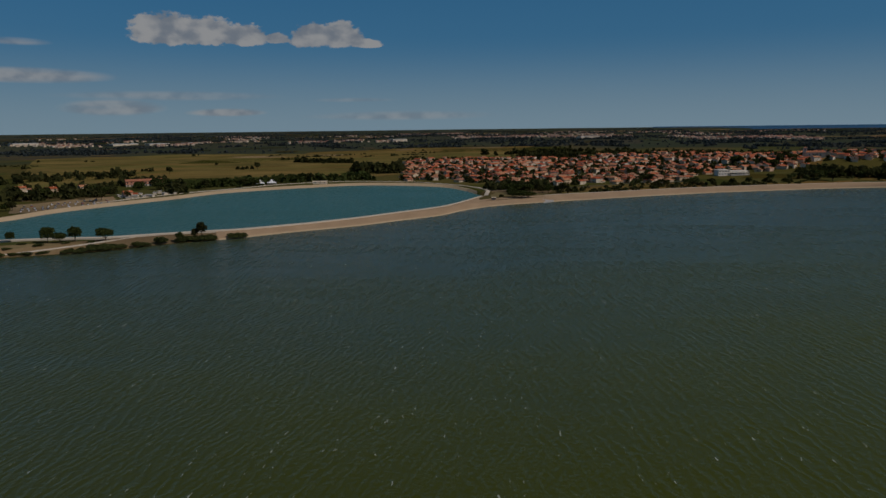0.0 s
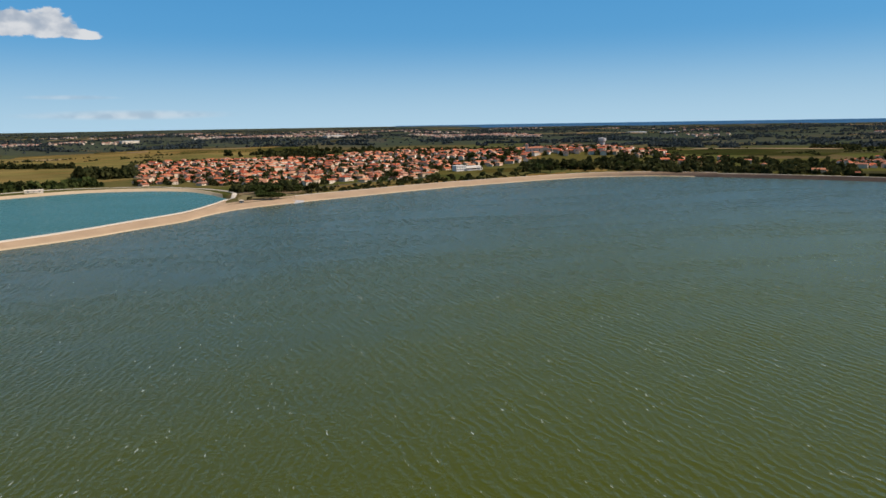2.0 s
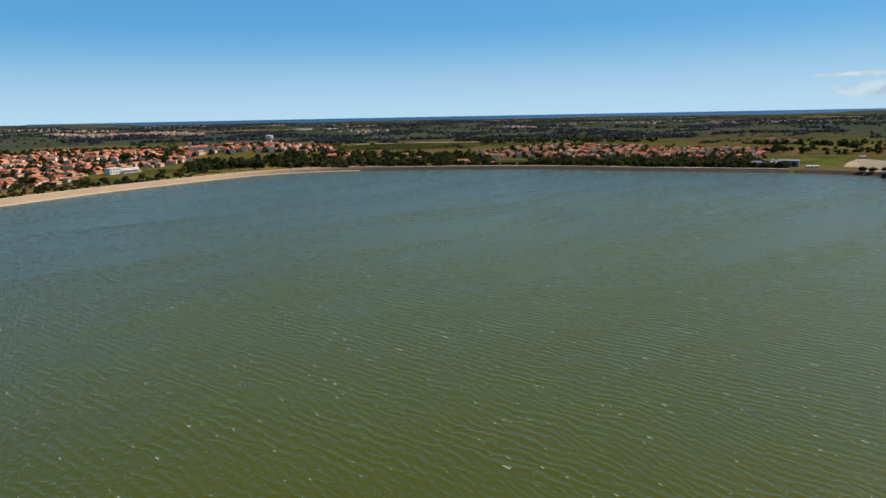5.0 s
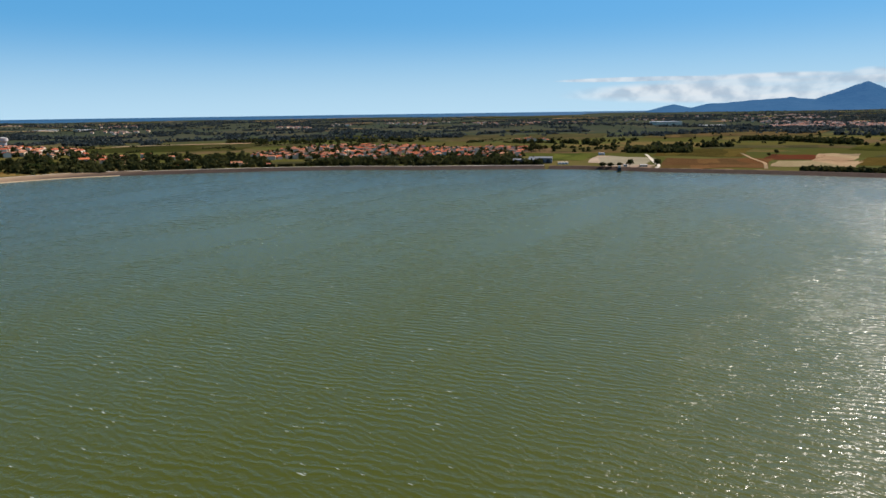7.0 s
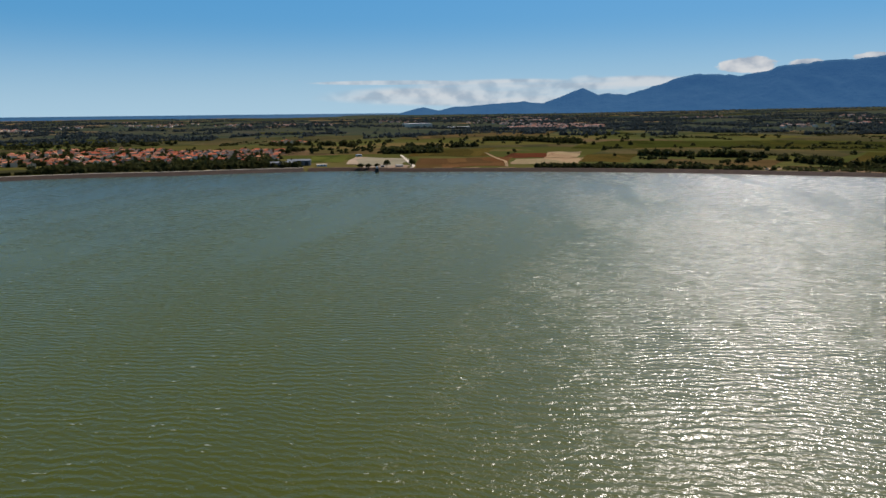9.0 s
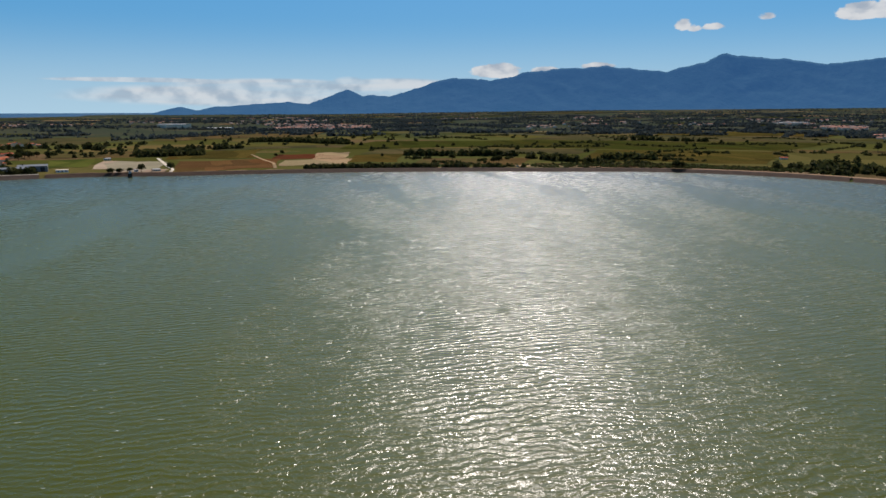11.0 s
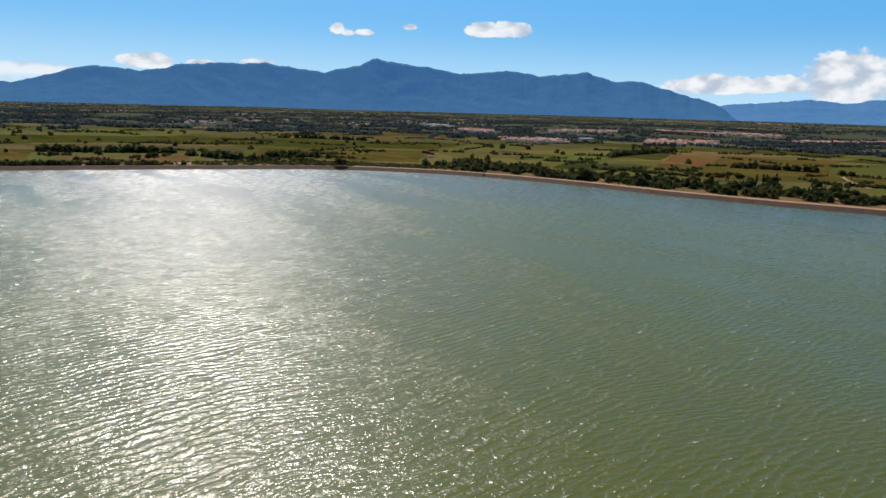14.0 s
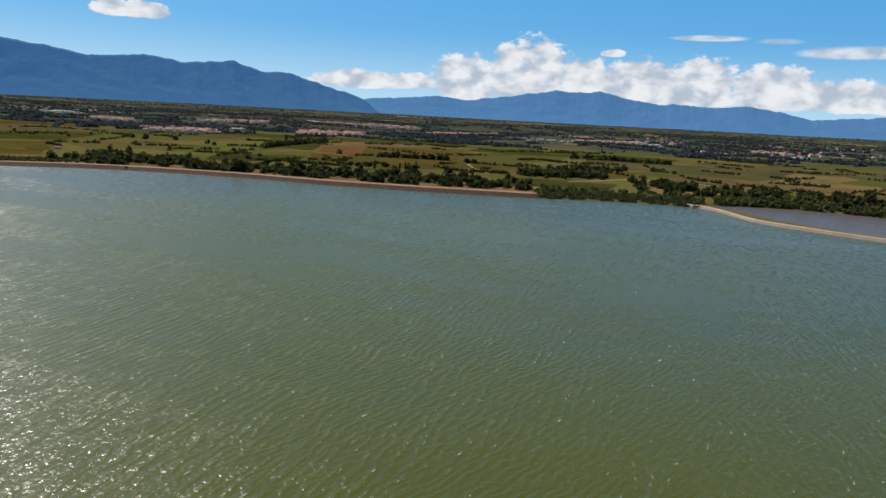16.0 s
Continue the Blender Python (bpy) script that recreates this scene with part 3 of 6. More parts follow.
strip("dam_bank", 80, 141, ((-3, -0.9), (9, 3.3), (13, 3.45)), RIPRAP, "dark stone-faced dam bank at the water")
strip("south_bank", 141, 174, ((-3, -0.9), (1, 0.5), (3, 0.6), (10, 3.0), (13, 3.2)), RIPRAP, "dark stone toe of the southern shore")
strip("south_track", 130, 174.2, ((12.6, 2.3), (12.6, 3.25), (22, 3.5), (22, 2.3)), EARTH, "bare ochre track above the southern shore", category="path")
strip("narrow_causeway", 185.4, 215, ((-1, -0.6), (4, 1.9), (10, 2.0), (15, -0.5)), GREY_EARTH, "narrow earth causeway between lake and pond")
strip("narrow_causeway_path", 185.4, 215, ((4.4, 1.6), (4.4, 2.15), (6.6, 2.15), (6.6, 1.6)), GRAVEL, "pale track on the narrow causeway", category="path")
strip("basin_beach", -40, 8.2, ((-6, -0.3), (0, 0.55), (9, 2.6), (13, 2.7)), BEACH, "pale sand beach round the bathing basin",
      base=lambda az: cubic(BASIN_FAR, az), category="beach")

# ---------------------------------------------------------------- shared tools for the things


def leafy(name, stops, **how):
    """Foliage: a tone for each leafy piece, with some light shining through."""
    m = varied(name, stops, **how)
    tree = m.node_tree
    bsdf, end = tree.nodes["Principled BSDF"], tree.nodes["Material Output"]
    glow, both = tree.nodes.new("ShaderNodeBsdfTranslucent"), tree.nodes.new("ShaderNodeMixShader")
    link(tree, bsdf.inputs["Base Color"].links[0].from_socket, glow.inputs["Color"])
    both.inputs[0].default_value = 0.35
    link(tree, bsdf.outputs[0], both.inputs[1])
    link(tree, glow.outputs[0], both.inputs[2])
    link(tree, both.outputs[0], end.inputs["Surface"])
    return m


LEAF = leafy("dark_foliage", ((0.0, (0.040, 0.046, 0.016)), (0.5, (0.064, 0.070, 0.022)), (1.0, (0.104, 0.102, 0.034))), source="island", fine=0.4, grime=0.2)
PINE = leafy("pine_needles", ((0.0, (0.046, 0.064, 0.016)), (0.5, (0.074, 0.096, 0.025)), (1.0, (0.112, 0.130, 0.038))), source="island", fine=0.4, grime=0.2)
OLIVE = leafy("pale_olive_foliage", ((0.0, (0.069, 0.090, 0.026)), (0.5, (0.103, 0.121, 0.038)), (1.0, (0.144, 0.149, 0.050))), source="island", fine=0.4, grime=0.2)
REED = leafy("reeds", ((0.0, (0.050, 0.058, 0.020)), (0.5, (0.080, 0.082, 0.028)), (1.0, (0.120, 0.105, 0.042))), source="island", fine=0.4, grime=0.2)
# blue-grey of distant haze is painted into these leaf tones
HAZED_WOODS = leafy("hazed_far_woods", ((0.0, (0.048, 0.064, 0.068)), (0.5, (0.068, 0.086, 0.084)), (1.0, (0.092, 0.110, 0.100))), source="island", fine=0.02, grime=0.2)
BARK = rough_stuff("bark", (0.07, 0.05, 0.035), (0.14, 0.10, 0.07), big=0.8, fine=6, relief=0.03)
WALL = varied("render_walls", ((0.0, (0.726, 0.539, 0.341)), (0.3, (0.836, 0.671, 0.462)), (0.5, (0.704, 0.396, 0.253)), (0.7, (0.860, 0.748, 0.561)), (0.85, (0.638, 0.462, 0.297)), (1.0, (0.860, 0.858, 0.726))), fine=0.6, grime=0.12)
ROOF = varied("terracotta_tiles", ((0.0, (0.415, 0.091, 0.046)), (0.25, (0.573, 0.146, 0.063)), (0.45, (0.683, 0.220, 0.098)), (0.6, (0.354, 0.110, 0.063)), (0.8, (0.740, 0.354, 0.183)), (1.0, (0.403, 0.201, 0.134))), fine=1.2, grime=0.25, relief=0.03)
WALL_FAR = varied("far_walls", ((0.0, (0.68, 0.50, 0.33)), (0.5, (0.78, 0.62, 0.44)), (1.0, (0.84, 0.75, 0.60))), source="island", fine=0.1, grime=0.12)
ROOF_ROWS = varied("village_tiles", ((0.0, (0.425, 0.100, 0.050)), (0.35, (0.600, 0.169, 0.075)), (0.7, (0.725, 0.312, 0.163)), (1.0, (0.388, 0.163, 0.100))), source="island", fine=0.1, grime=0.22)
ROOF_FAR = varied("far_tiles", ((0.0, (0.400, 0.168, 0.112)), (0.4, (0.464, 0.224, 0.152)), (0.75, (0.496, 0.304, 0.232)), (1.0, (0.400, 0.320, 0.288))), source="island", fine=0.1, grime=0.25)
WHITE = rough_stuff("white_paint", (0.70, 0.70, 0.68), (0.82, 0.82, 0.80), big=0.1, fine=1.0, rough=0.6, relief=0)
OFFWHITE = rough_stuff("off_white_render", (0.74, 0.68, 0.58), (0.86, 0.80, 0.70), big=0.1, fine=1.0, rough=0.8, relief=0)
CREAM = rough_stuff("cream_render", (0.62, 0.52, 0.38), (0.74, 0.64, 0.50), big=0.2, fine=1.5, relief=0.01)
SALMON = rough_stuff("salmon_render", (0.50, 0.24, 0.15), (0.60, 0.32, 0.21), big=0.2, fine=1.5, relief=0.01)
TILES = rough_stuff("tile_roof", (0.36, 0.14, 0.08), (0.48, 0.21, 0.12), big=0.4, fine=2.5, relief=0.05)
CONCRETE = rough_stuff("weathered_concrete", (0.42, 0.40, 0.37), (0.56, 0.54, 0.50), big=0.15, fine=1.5, relief=0.02)
SHEET = rough_stuff("blue_grey_sheet_metal", (0.15, 0.16, 0.165), (0.21, 0.22, 0.225), big=0.06, fine=0.8, rough=0.6, relief=0.01, spec=0.2)
DARK = rough_stuff("dark_metal", (0.03, 0.03, 0.032), (0.07, 0.065, 0.06), big=0.5, fine=3, rough=0.6, relief=0.01)
CANVAS = rough_stuff("white_canvas", (0.74, 0.74, 0.73), (0.84, 0.84, 0.83), big=0.3, fine=2, rough=0.8, relief=0)
DOORWOOD = varied("painted_doors", ((0.0, (0.16, 0.08, 0.04)), (0.5, (0.10, 0.16, 0.20)), (1.0, (0.30, 0.22, 0.14))), fine=2, grime=0.15)


def glass_material():
    m, tree, bsdf = material("window_glass")
    p = where(tree)
    link(tree, ramp(tree, noise_at(tree, p, 0.8, 3), ((0.3, (0.02, 0.025, 0.03)), (0.7, (0.05, 0.06, 0.07)))), bsdf.inputs["Base Color"])
    bsdf.inputs["Roughness"].default_value = 0.12
    bsdf.inputs["IOR"].default_value = 1.4
    return m


GLASS = glass_material()
rng = np.random.default_rng(11)


def out(D):
    """Where land that looks D metres away stands on the lifted sheet."""
    r = np.linspace(1800, 4950, 400)
    u = (r - 1800) / 3100
    return np.where(np.asarray(D) <= 1800, D, np.interp(D, 1800 + 3100 * u + 22000 * u ** 3, r))


def part(name, bm, mat, parent, label=""):
    """Links a bmesh as one mesh object under a thing or a part."""
    me = bpy.data.meshes.new(name)
    bm.to_mesh(me)
    bm.free()
    me.materials.append(mat)
    ob = new(name, me)
    ob.parent = parent
    return tagged(ob, label)


def box(bm, x0, x1, y0, y1, z0, z1):
    v = [bm.verts.new((x, y, z)) for z in (z0, z1) for x, y in ((x0, y0), (x1, y0), (x1, y1), (x0, y1))]
    for f in ((3, 2, 1, 0), (4, 5, 6, 7), (0, 1, 5, 4), (1, 2, 6, 5), (2, 3, 7, 6), (3, 0, 4, 7)):
        bm.faces.new([v[i] for i in f])
    return v


def boxed(*extents):
    bm = bmesh.new()
    for e in extents:
        box(bm, *e)
    return bm


def solid(faces):
    """A bmesh from faces given as lists of corner points."""
    bm = bmesh.new()
    for f in faces:
        bm.faces.new([bm.verts.new(p) for p in f])
    bmesh.ops.remove_doubles(bm, verts=bm.verts, dist=0.001)
    bmesh.ops.recalc_face_normals(bm, faces=bm.faces)
    return bm


def gable(w, d, h, pitch, over=0.5, thick=0.22):
    """Roof slabs of a gable along x, with eaves and thickness."""
    rise = d / 2 * pitch
    y, x, drop = d / 2 + over, w / 2 + over * 0.6, over * pitch
    a = [(-x, -y, h - drop), (-x, 0, h + rise), (-x, y, h - drop)]
    b = [(x, p[1], p[2]) for p in a]
    up = lambda p: (p[0], p[1], p[2] + thick)
    return solid([[a[0], a[1], b[1], b[0]], [a[1], a[2], b[2], b[1]], [up(a[0]), up(b[0]), up(b[1]), up(a[1])], [up(a[1]), up(b[1]), up(b[2]), up(a[2])],
                  [a[0], b[0], up(b[0]), up(a[0])], [a[2], up(a[2]), up(b[2]), b[2]],
                  [a[0], up(a[0]), up(a[1]), a[1]], [a[1], up(a[1]), up(a[2]), a[2]], [b[0], b[1], up(b[1]), up(b[0])], [b[1], b[2], up(b[2]), up(b[1])]])


def hip(w, d, h, pitch, over=0.5, thick=0.2):
    x, y = w / 2 + over, d / 2 + over
    rise, ridge = y * pitch, max(x - y, 0.3)
    z = h - over * pitch * 0.4
    c = [(-x, -y, z), (x, -y, z), (x, y, z), (-x, y, z)]
    t = [(p[0], p[1], z + thick) for p in c]
    r0, r1 = (-ridge, 0, z + rise + thick), (ridge, 0, z + rise + thick)
    return solid([c[::-1], [t[0], t[1], r1, r0], [t[2], t[3], r0, r1], [t[1], t[2], r1], [t[3], t[0], r0]] + [[c[i], c[(i + 1) % 4], t[(i + 1) % 4], t[i]] for i in range(4)])


def walls(w, d, h, pitch):
    """House walls with gable ends."""
    x, y, rise = w / 2, d / 2, d / 2 * pitch
    return solid([[(-x, -y, -1.5), (x, -y, -1.5), (x, -y, h), (-x, -y, h)], [(x, y, -1.5), (-x, y, -1.5), (-x, y, h), (x, y, h)],
                  [(x, -y, -1.5), (x, y, -1.5), (x, y, h), (x, 0, h + rise), (x, -y, h)], [(-x, y, -1.5), (-x, -y, -1.5), (-x, -y, h), (-x, 0, h + rise), (-x, y, h)],
                  [(-x, -y, -1.5), (-x, y, -1.5), (x, y, -1.5), (x, -y, -1.5)]])


def empty(name, label, category, group="", kind=""):
    return tagged(new(name), label, category, group, kind)


def openings(root, w, d, storeys, door=True):
    """Windows on the long sides and the ends, and a front door."""
    for s in range(storeys):
        z = 0.9 + 2.7 * s
        n = max(2, int(w / 4.2))
        for i in range(n):
            x = (i + 0.5) / n * w - w / 2
            if not (s == 0 and door and i == n // 2):
                win = part("window", boxed((x - 0.5, x + 0.5, -d / 2 - 0.05, -d / 2 + 0.1, z, z + 1.15)), GLASS, root)
            if i % 2 == 0:
                part("window", boxed((x - 0.5, x + 0.5, d / 2 - 0.1, d / 2 + 0.05, z, z + 1.15)), GLASS, root)
        part("window", boxed((w / 2 - 0.1, w / 2 + 0.05, -0.6, 0.6, z, z + 1.3)), GLASS, root)
    if door:
        part("door", boxed((-0.55 + (0.5 / n if n % 2 else 0) * w * 0, 0.55, -d / 2 - 0.06, -d / 2 + 0.1, 0, 2.1)), DOORWOOD, root)


def house(w, d, storeys, roof="gable", wing=0.0, pitch=0.32, label="", group="village houses"):
    """A rendered Mediterranean house: walls, tiled roof, chimney, windows, door, perhaps a lower wing."""
    root = empty("house", label, "house", group)
    h = 2.65 * storeys
    if roof == "hip":
        part("wall", boxed((-w / 2, w / 2, -d / 2, d / 2, -1.5, h)), WALL, root)
        part("roof", hip(w, d, h, pitch, 0.75), ROOF, root)
    else:
        part("wall", walls(w, d, h, pitch), WALL, root)
        part("roof", gable(w, d, h, pitch, 0.75), ROOF, root)
    part("chimney", boxed((w * 0.22, w * 0.22 + 0.7, -0.9, -0.3, h, h + d / 2 * pitch + 0.9), (w * 0.22 - 0.1, w * 0.22 + 0.8, -1.0, -0.2, h + d / 2 * pitch + 0.9, h + d / 2 * pitch + 1.05)), WALL, root)
    openings(root, w, d, storeys)
    if wing:
        bm = walls(wing, d * 0.7, 2.7, pitch)
        bmesh.ops.translate(bm, verts=bm.verts, vec=(w / 2 + wing / 2 - 0.2, 0.6, 0))
        part("wing_wall", bm, WALL, root)
        bm = gable(wing, d * 0.7, 2.7, pitch)
        bmesh.ops.translate(bm, verts=bm.verts, vec=(w / 2 + wing / 2, 0.6, 0))
        part("wing_roof", bm, ROOF, root)
    return root


def quads_object(name, centres, sizes, mat, flat=0.0, tall=1.0):
    """Many small leafy faces, each turned its own way, as one mesh."""
    n = len(centres)
    a = rng.normal(size=(n, 3))
    a[:, 2] *= 1 - flat
    a /= np.linalg.norm(a, axis=1)[:, None]
    b = np.cross(a, rng.normal(size=(n, 3)))
    b /= np.linalg.norm(b, axis=1)[:, None]
    s = np.asarray(sizes)[:, None] * 0.5
    b[:, 2] *= tall
    k = rng.uniform(0.6, 1.0, (n, 1))
    v = np.stack([centres - a * s - b * s * k, centres + a * s * k - b * s, centres + a * s + b * s * k, centres - a * s * k + b * s], 1).reshape(-1, 3)
    me = bpy.data.meshes.new(name)
    me.vertices.add(4 * n)
    me.vertices.foreach_set("co", v.astype(np.float32).ravel())
    me.loops.add(4 * n)
    me.loops.foreach_set("vertex_index", np.arange(4 * n, dtype=np.int32))
    me.polygons.add(n)
    me.polygons.foreach_set("loop_start", np.arange(0, 4 * n, 4, dtype=np.int32))
    me.materials.append(mat)
    me.update(calc_edges=True)
    return new(name, me)


def trunk_mesh(height, radius, limbs, spread):
    """A tapered, slightly bent trunk with a few limbs."""
    bm = bmesh.new()

    def limb(p, q, r0, r1):
        way = (q - p).normalized()
        side = way.orthogonal().normalized()
        other = way.cross(side)
        rings = [[bm.verts.new(c + (side * math.cos(t) + other * math.sin(t)) * r) for t in (0, 1.257, 2.513, 3.77, 5.027)] for c, r in ((p, r0), ((p + q) / 2 + side * r0 * 0.4, (r0 + r1) / 2), (q, r1))]
        for lo, hi in zip(rings, rings[1:]):
            for i in range(5):
                bm.faces.new((lo[i], lo[(i + 1) % 5], hi[(i + 1) % 5], hi[i]))

    top = Vector((0.1, 0.05, height))
    limb(Vector((0, 0, -0.5)), top, radius, radius * 0.5)
    for i in range(limbs):
        a = 6.283 * i / limbs + 0.4
        start = top * (0.7 + 0.3 * i / limbs)
        limb(start, start + Vector((math.cos(a) * spread, math.sin(a) * spread, height * 0.45)), radius * 0.5, radius * 0.15)
    return bm


def crown_points(kind, n, w, h, base):
    """Points of a crown made of lobes, denser at their skins, with an uneven outline."""
    if kind == "cypress":
        z = rng.uniform(0, 1, n)
        r = (np.sin(np.pi * np.clip(z * 0.93 + 0.05, 0, 1)) ** 0.7) * w / 2 * rng.uniform(0.55, 1.05, n)
        a = rng.uniform(0, 6.283, n)
        return np.stack([r * np.cos(a), r * np.sin(a), base + z * h], 1)
    lobes = {"pine": 9, "shrub": 5, "tree": 8}[kind]
    a = rng.uniform(0, 6.283, lobes)
    q = rng.uniform(0.2, 0.62, lobes) * w / 2
    centre = np.stack([q * np.cos(a), q * np.sin(a), base + h * rng.uniform(0.32, 0.72, lobes)], 1)
    size = np.stack([rng.uniform(0.24, 0.36, lobes) * w, rng.uniform(0.24, 0.36, lobes) * w, rng.uniform(0.24, 0.42, lobes) * h], 1)
    centre[0], size[0] = (0, 0, base + 0.52 * h), (0.36 * w, 0.36 * w, 0.46 * h)
    i = rng.integers(0, lobes, n)
    d = rng.normal(size=(n, 3))
    d /= np.linalg.norm(d, axis=1)[:, None]
    d[:, 2] = np.where(d[:, 2] < -0.35, -d[:, 2], d[:, 2])
    return centre[i] + d * size[i] * rng.uniform(0.72, 1.06, (n, 1))


def tree(kind, w, h, base, n, leaf, mat, label, category="tree", group="trees round the lake", name="tree"):
    root = empty(name, label, category, group)
    if base > 0.3:
        part("trunk", trunk_mesh(base + h * 0.3, 0.05 * w ** 0.8 + 0.06, 4 if kind != "cypress" else 0, w * 0.28), BARK, root)
    crown = quads_object("crown", crown_points(kind, n, w, h, base), rng.uniform(0.7, 1.3, n) * leaf, mat)
    crown.parent = root
    return root


def put(template, az, r, scale=1.0, turn=0.0, sink=0.0, label="", stretch=1.0):
    """A copy of a template on the land at a compass angle and distance."""
    ob = copy_thing(template, Matrix.Translation(at(az, float(out(r)), -sink)) @ Matrix.Rotation(radians(turn), 4, "Z") @ Matrix.Diagonal((scale, scale, scale * stretch, 1)))
    if label:
        ob["label"] = label
    return ob


def drop_template(ob):
    for o in (*ob.children_recursive, ob):
        bpy.data.objects.remove(o)


def road(name, points, width, mat, label, lift=0.35, category="path"):
    """A way over the land through polar points, following its height, with a low edge."""
    p = [polar(a, float(out(r))) for a, r in points]
    line = []
    for i in range(len(p) - 1):
        n = max(2, int((p[i + 1] - p[i]).length / 8))
        line += [p[i].lerp(p[i + 1], k / n) for k in range(n)]
    line.append(p[-1])
    co = np.array([(q.x, q.y) for q in line])
    for _ in range(6):
        co[1:-1] = (co[:-2] + 2 * co[1:-1] + co[2:]) / 4
    tan = np.gradient(co, axis=0)
    side = np.stack([-tan[:, 1], tan[:, 0]], 1) / np.linalg.norm(tan, axis=1)[:, None]
    rows = []
    for o, dz in ((-0.5, -0.6), (-0.5, 0), (0.5, 0), (0.5, -0.6)):
        q = co + side * o * width
        az, r = np.degrees(np.arctan2(q[:, 0], q[:, 1])), np.hypot(q[:, 0], q[:, 1])
        rows.append(np.column_stack([q, ground(az, r) + lift + dz]))
    me = grid_mesh(name, np.concatenate(rows), 4, len(co), mat, smooth_shade=False)
    return tagged(new(name, me), label, category, kind="structure")


def field(az0, az1, d0, d1, mat, label, skew=0.0, taper=0.0, lift=0.3):
    """A parcel of farmland between two compass angles and two distances, lying on the ground."""
    n, m = max(6, int((az1 - az0) / 0.25)), max(6, int((d1 - d0) / 20))
    s, t = np.linspace(0, 1, n)[None, :], np.linspace(0, 1, m)[:, None]
    wob = 0.04 * np.sin(9 * s + d0) * (d1 - d0) + taper * (d1 - d0) * (s - 0.5)
    d = d0 + (d1 - d0) * t + wob
    az = az0 + (az1 - az0) * s + skew * (t - 0.5) + 0.08 * np.sin(7 * t + az0)
    r = out(d)
    lift = lift + 0.9 * bump_step(d, 1300, 2200)
    me = grid_mesh("field", xyz(az, r, ground(az, r) + lift), m, n, mat)
    return tagged(new("field", me), label, "field", kind="structure")


def crop(name, a, b, rows=0.0, turn=0.0, big=0.02):
    """A field: two tones in stains, with rows of crops or vines across it."""
    m, tree, bsdf = material(name)
    p = where(tree, (1, 1, 1), turn)
    v, g = noise_at(tree, p, big, 5, 0.6), noise_at(tree, p, 0.5, 3)
    fac = num(tree, "ADD", num(tree, "MULTIPLY", v, 0.65), num(tree, "MULTIPLY", g, 0.35))
    if rows:
        w = tree.nodes.new("ShaderNodeTexWave")
        link(tree, p, w.inputs["Vector"])
        w.inputs["Scale"].default_value, w.inputs["Distortion"].default_value = rows, 1.5
        w.inputs["Detail"].default_value = 2
        fac = num(tree, "ADD", num(tree, "MULTIPLY", fac, 0.8), num(tree, "MULTIPLY", w.outputs["Fac"], 0.2))
    # long narrow plots, each a little lighter, greener or browner than the next
    plots = tree.nodes.new("ShaderNodeTexVoronoi")
    plots.distance = "CHEBYCHEV"
    link(tree, where(tree, (0.35, 1.0, 0.0), turn + 21), plots.inputs["Vector"])
    plots.inputs["Scale"].default_value = 0.022
    tone = tree.nodes.new("ShaderNodeSeparateColor")
    link(tree, plots.outputs["Color"], tone.inputs[0])
    colour = ramp(tree, fac, ((0.36, a), (0.64, b)))
    colour = mix(tree, 1.0, colour, ramp(tree, tone.outputs[0], ((0.0, (0.62, 0.66, 0.62)), (0.35, (0.98, 0.92, 0.86)), (0.6, (0.74, 0.86, 0.70)), (0.8, (1.20, 1.10, 1.00)), (1.0, (0.90, 0.78, 0.70)))), "MULTIPLY")
    link(tree, colour, bsdf.inputs["Base Color"])
    bsdf.inputs["Roughness"].default_value = 0.95
    bsdf.inputs["Specular IOR Level"].default_value = 0.0
    bump(tree, bsdf, g, 0.5)
    return m


F_GREEN = crop("green_crop", (0.036, 0.040, 0.010), (0.066, 0.065, 0.016), 0.05, 20)
F_BRIGHT = crop("bright_grass", (0.060, 0.078, 0.018), (0.095, 0.108, 0.026))
F_MEADOW = crop("dry_meadow", (0.122, 0.110, 0.034), (0.250, 0.186, 0.070), 0, 0, 0.009)
F_YELLOW = crop("yellow_vines", (0.056, 0.047, 0.013), (0.105, 0.078, 0.022), 0.07, 50)
F_BROWN = crop("ploughed_earth", (0.104, 0.055, 0.024), (0.156, 0.086, 0.038), 0.08, 70)
F_RED = crop("red_earth", (0.096, 0.035, 0.019), (0.132, 0.051, 0.026), 0.08, 10)
F_PALE = crop("pale_stubble", (0.267, 0.194, 0.116), (0.359, 0.273, 0.172), 0.05, 35)
F_OCHRE = crop("ochre_grass", (0.151, 0.105, 0.033), (0.223, 0.158, 0.056))
F_VINE = crop("dark_vines", (0.032, 0.037, 0.011), (0.060, 0.060, 0.018), 0.1, 15)
F_DRY = crop("trampled_dry_ground", (0.212, 0.145, 0.080), (0.304, 0.220, 0.128))
F_SOIL = crop("ochre_soil_and_dry_grass", (0.105, 0.078, 0.034), (0.230, 0.150, 0.082), 0, 0, 0.04)
# greyer, darker copies of meadow and ochre grass; backlit shade put into the colour
F_DIM_MEADOW = crop("dimmed_grey_green_meadow", (0.054, 0.053, 0.024), (0.104, 0.088, 0.042), 0, 0, 0.009)
F_DIM_OCHRE = crop("dimmed_ochre_grass", (0.082, 0.060, 0.026), (0.135, 0.098, 0.044))
F_HEATH = crop("brown_heath", (0.040, 0.028, 0.015), (0.085, 0.056, 0.028), 0, 0, 0.05)
F_LOT = crop("pale_gravel_lot", (0.27, 0.225, 0.170), (0.39, 0.325, 0.250))

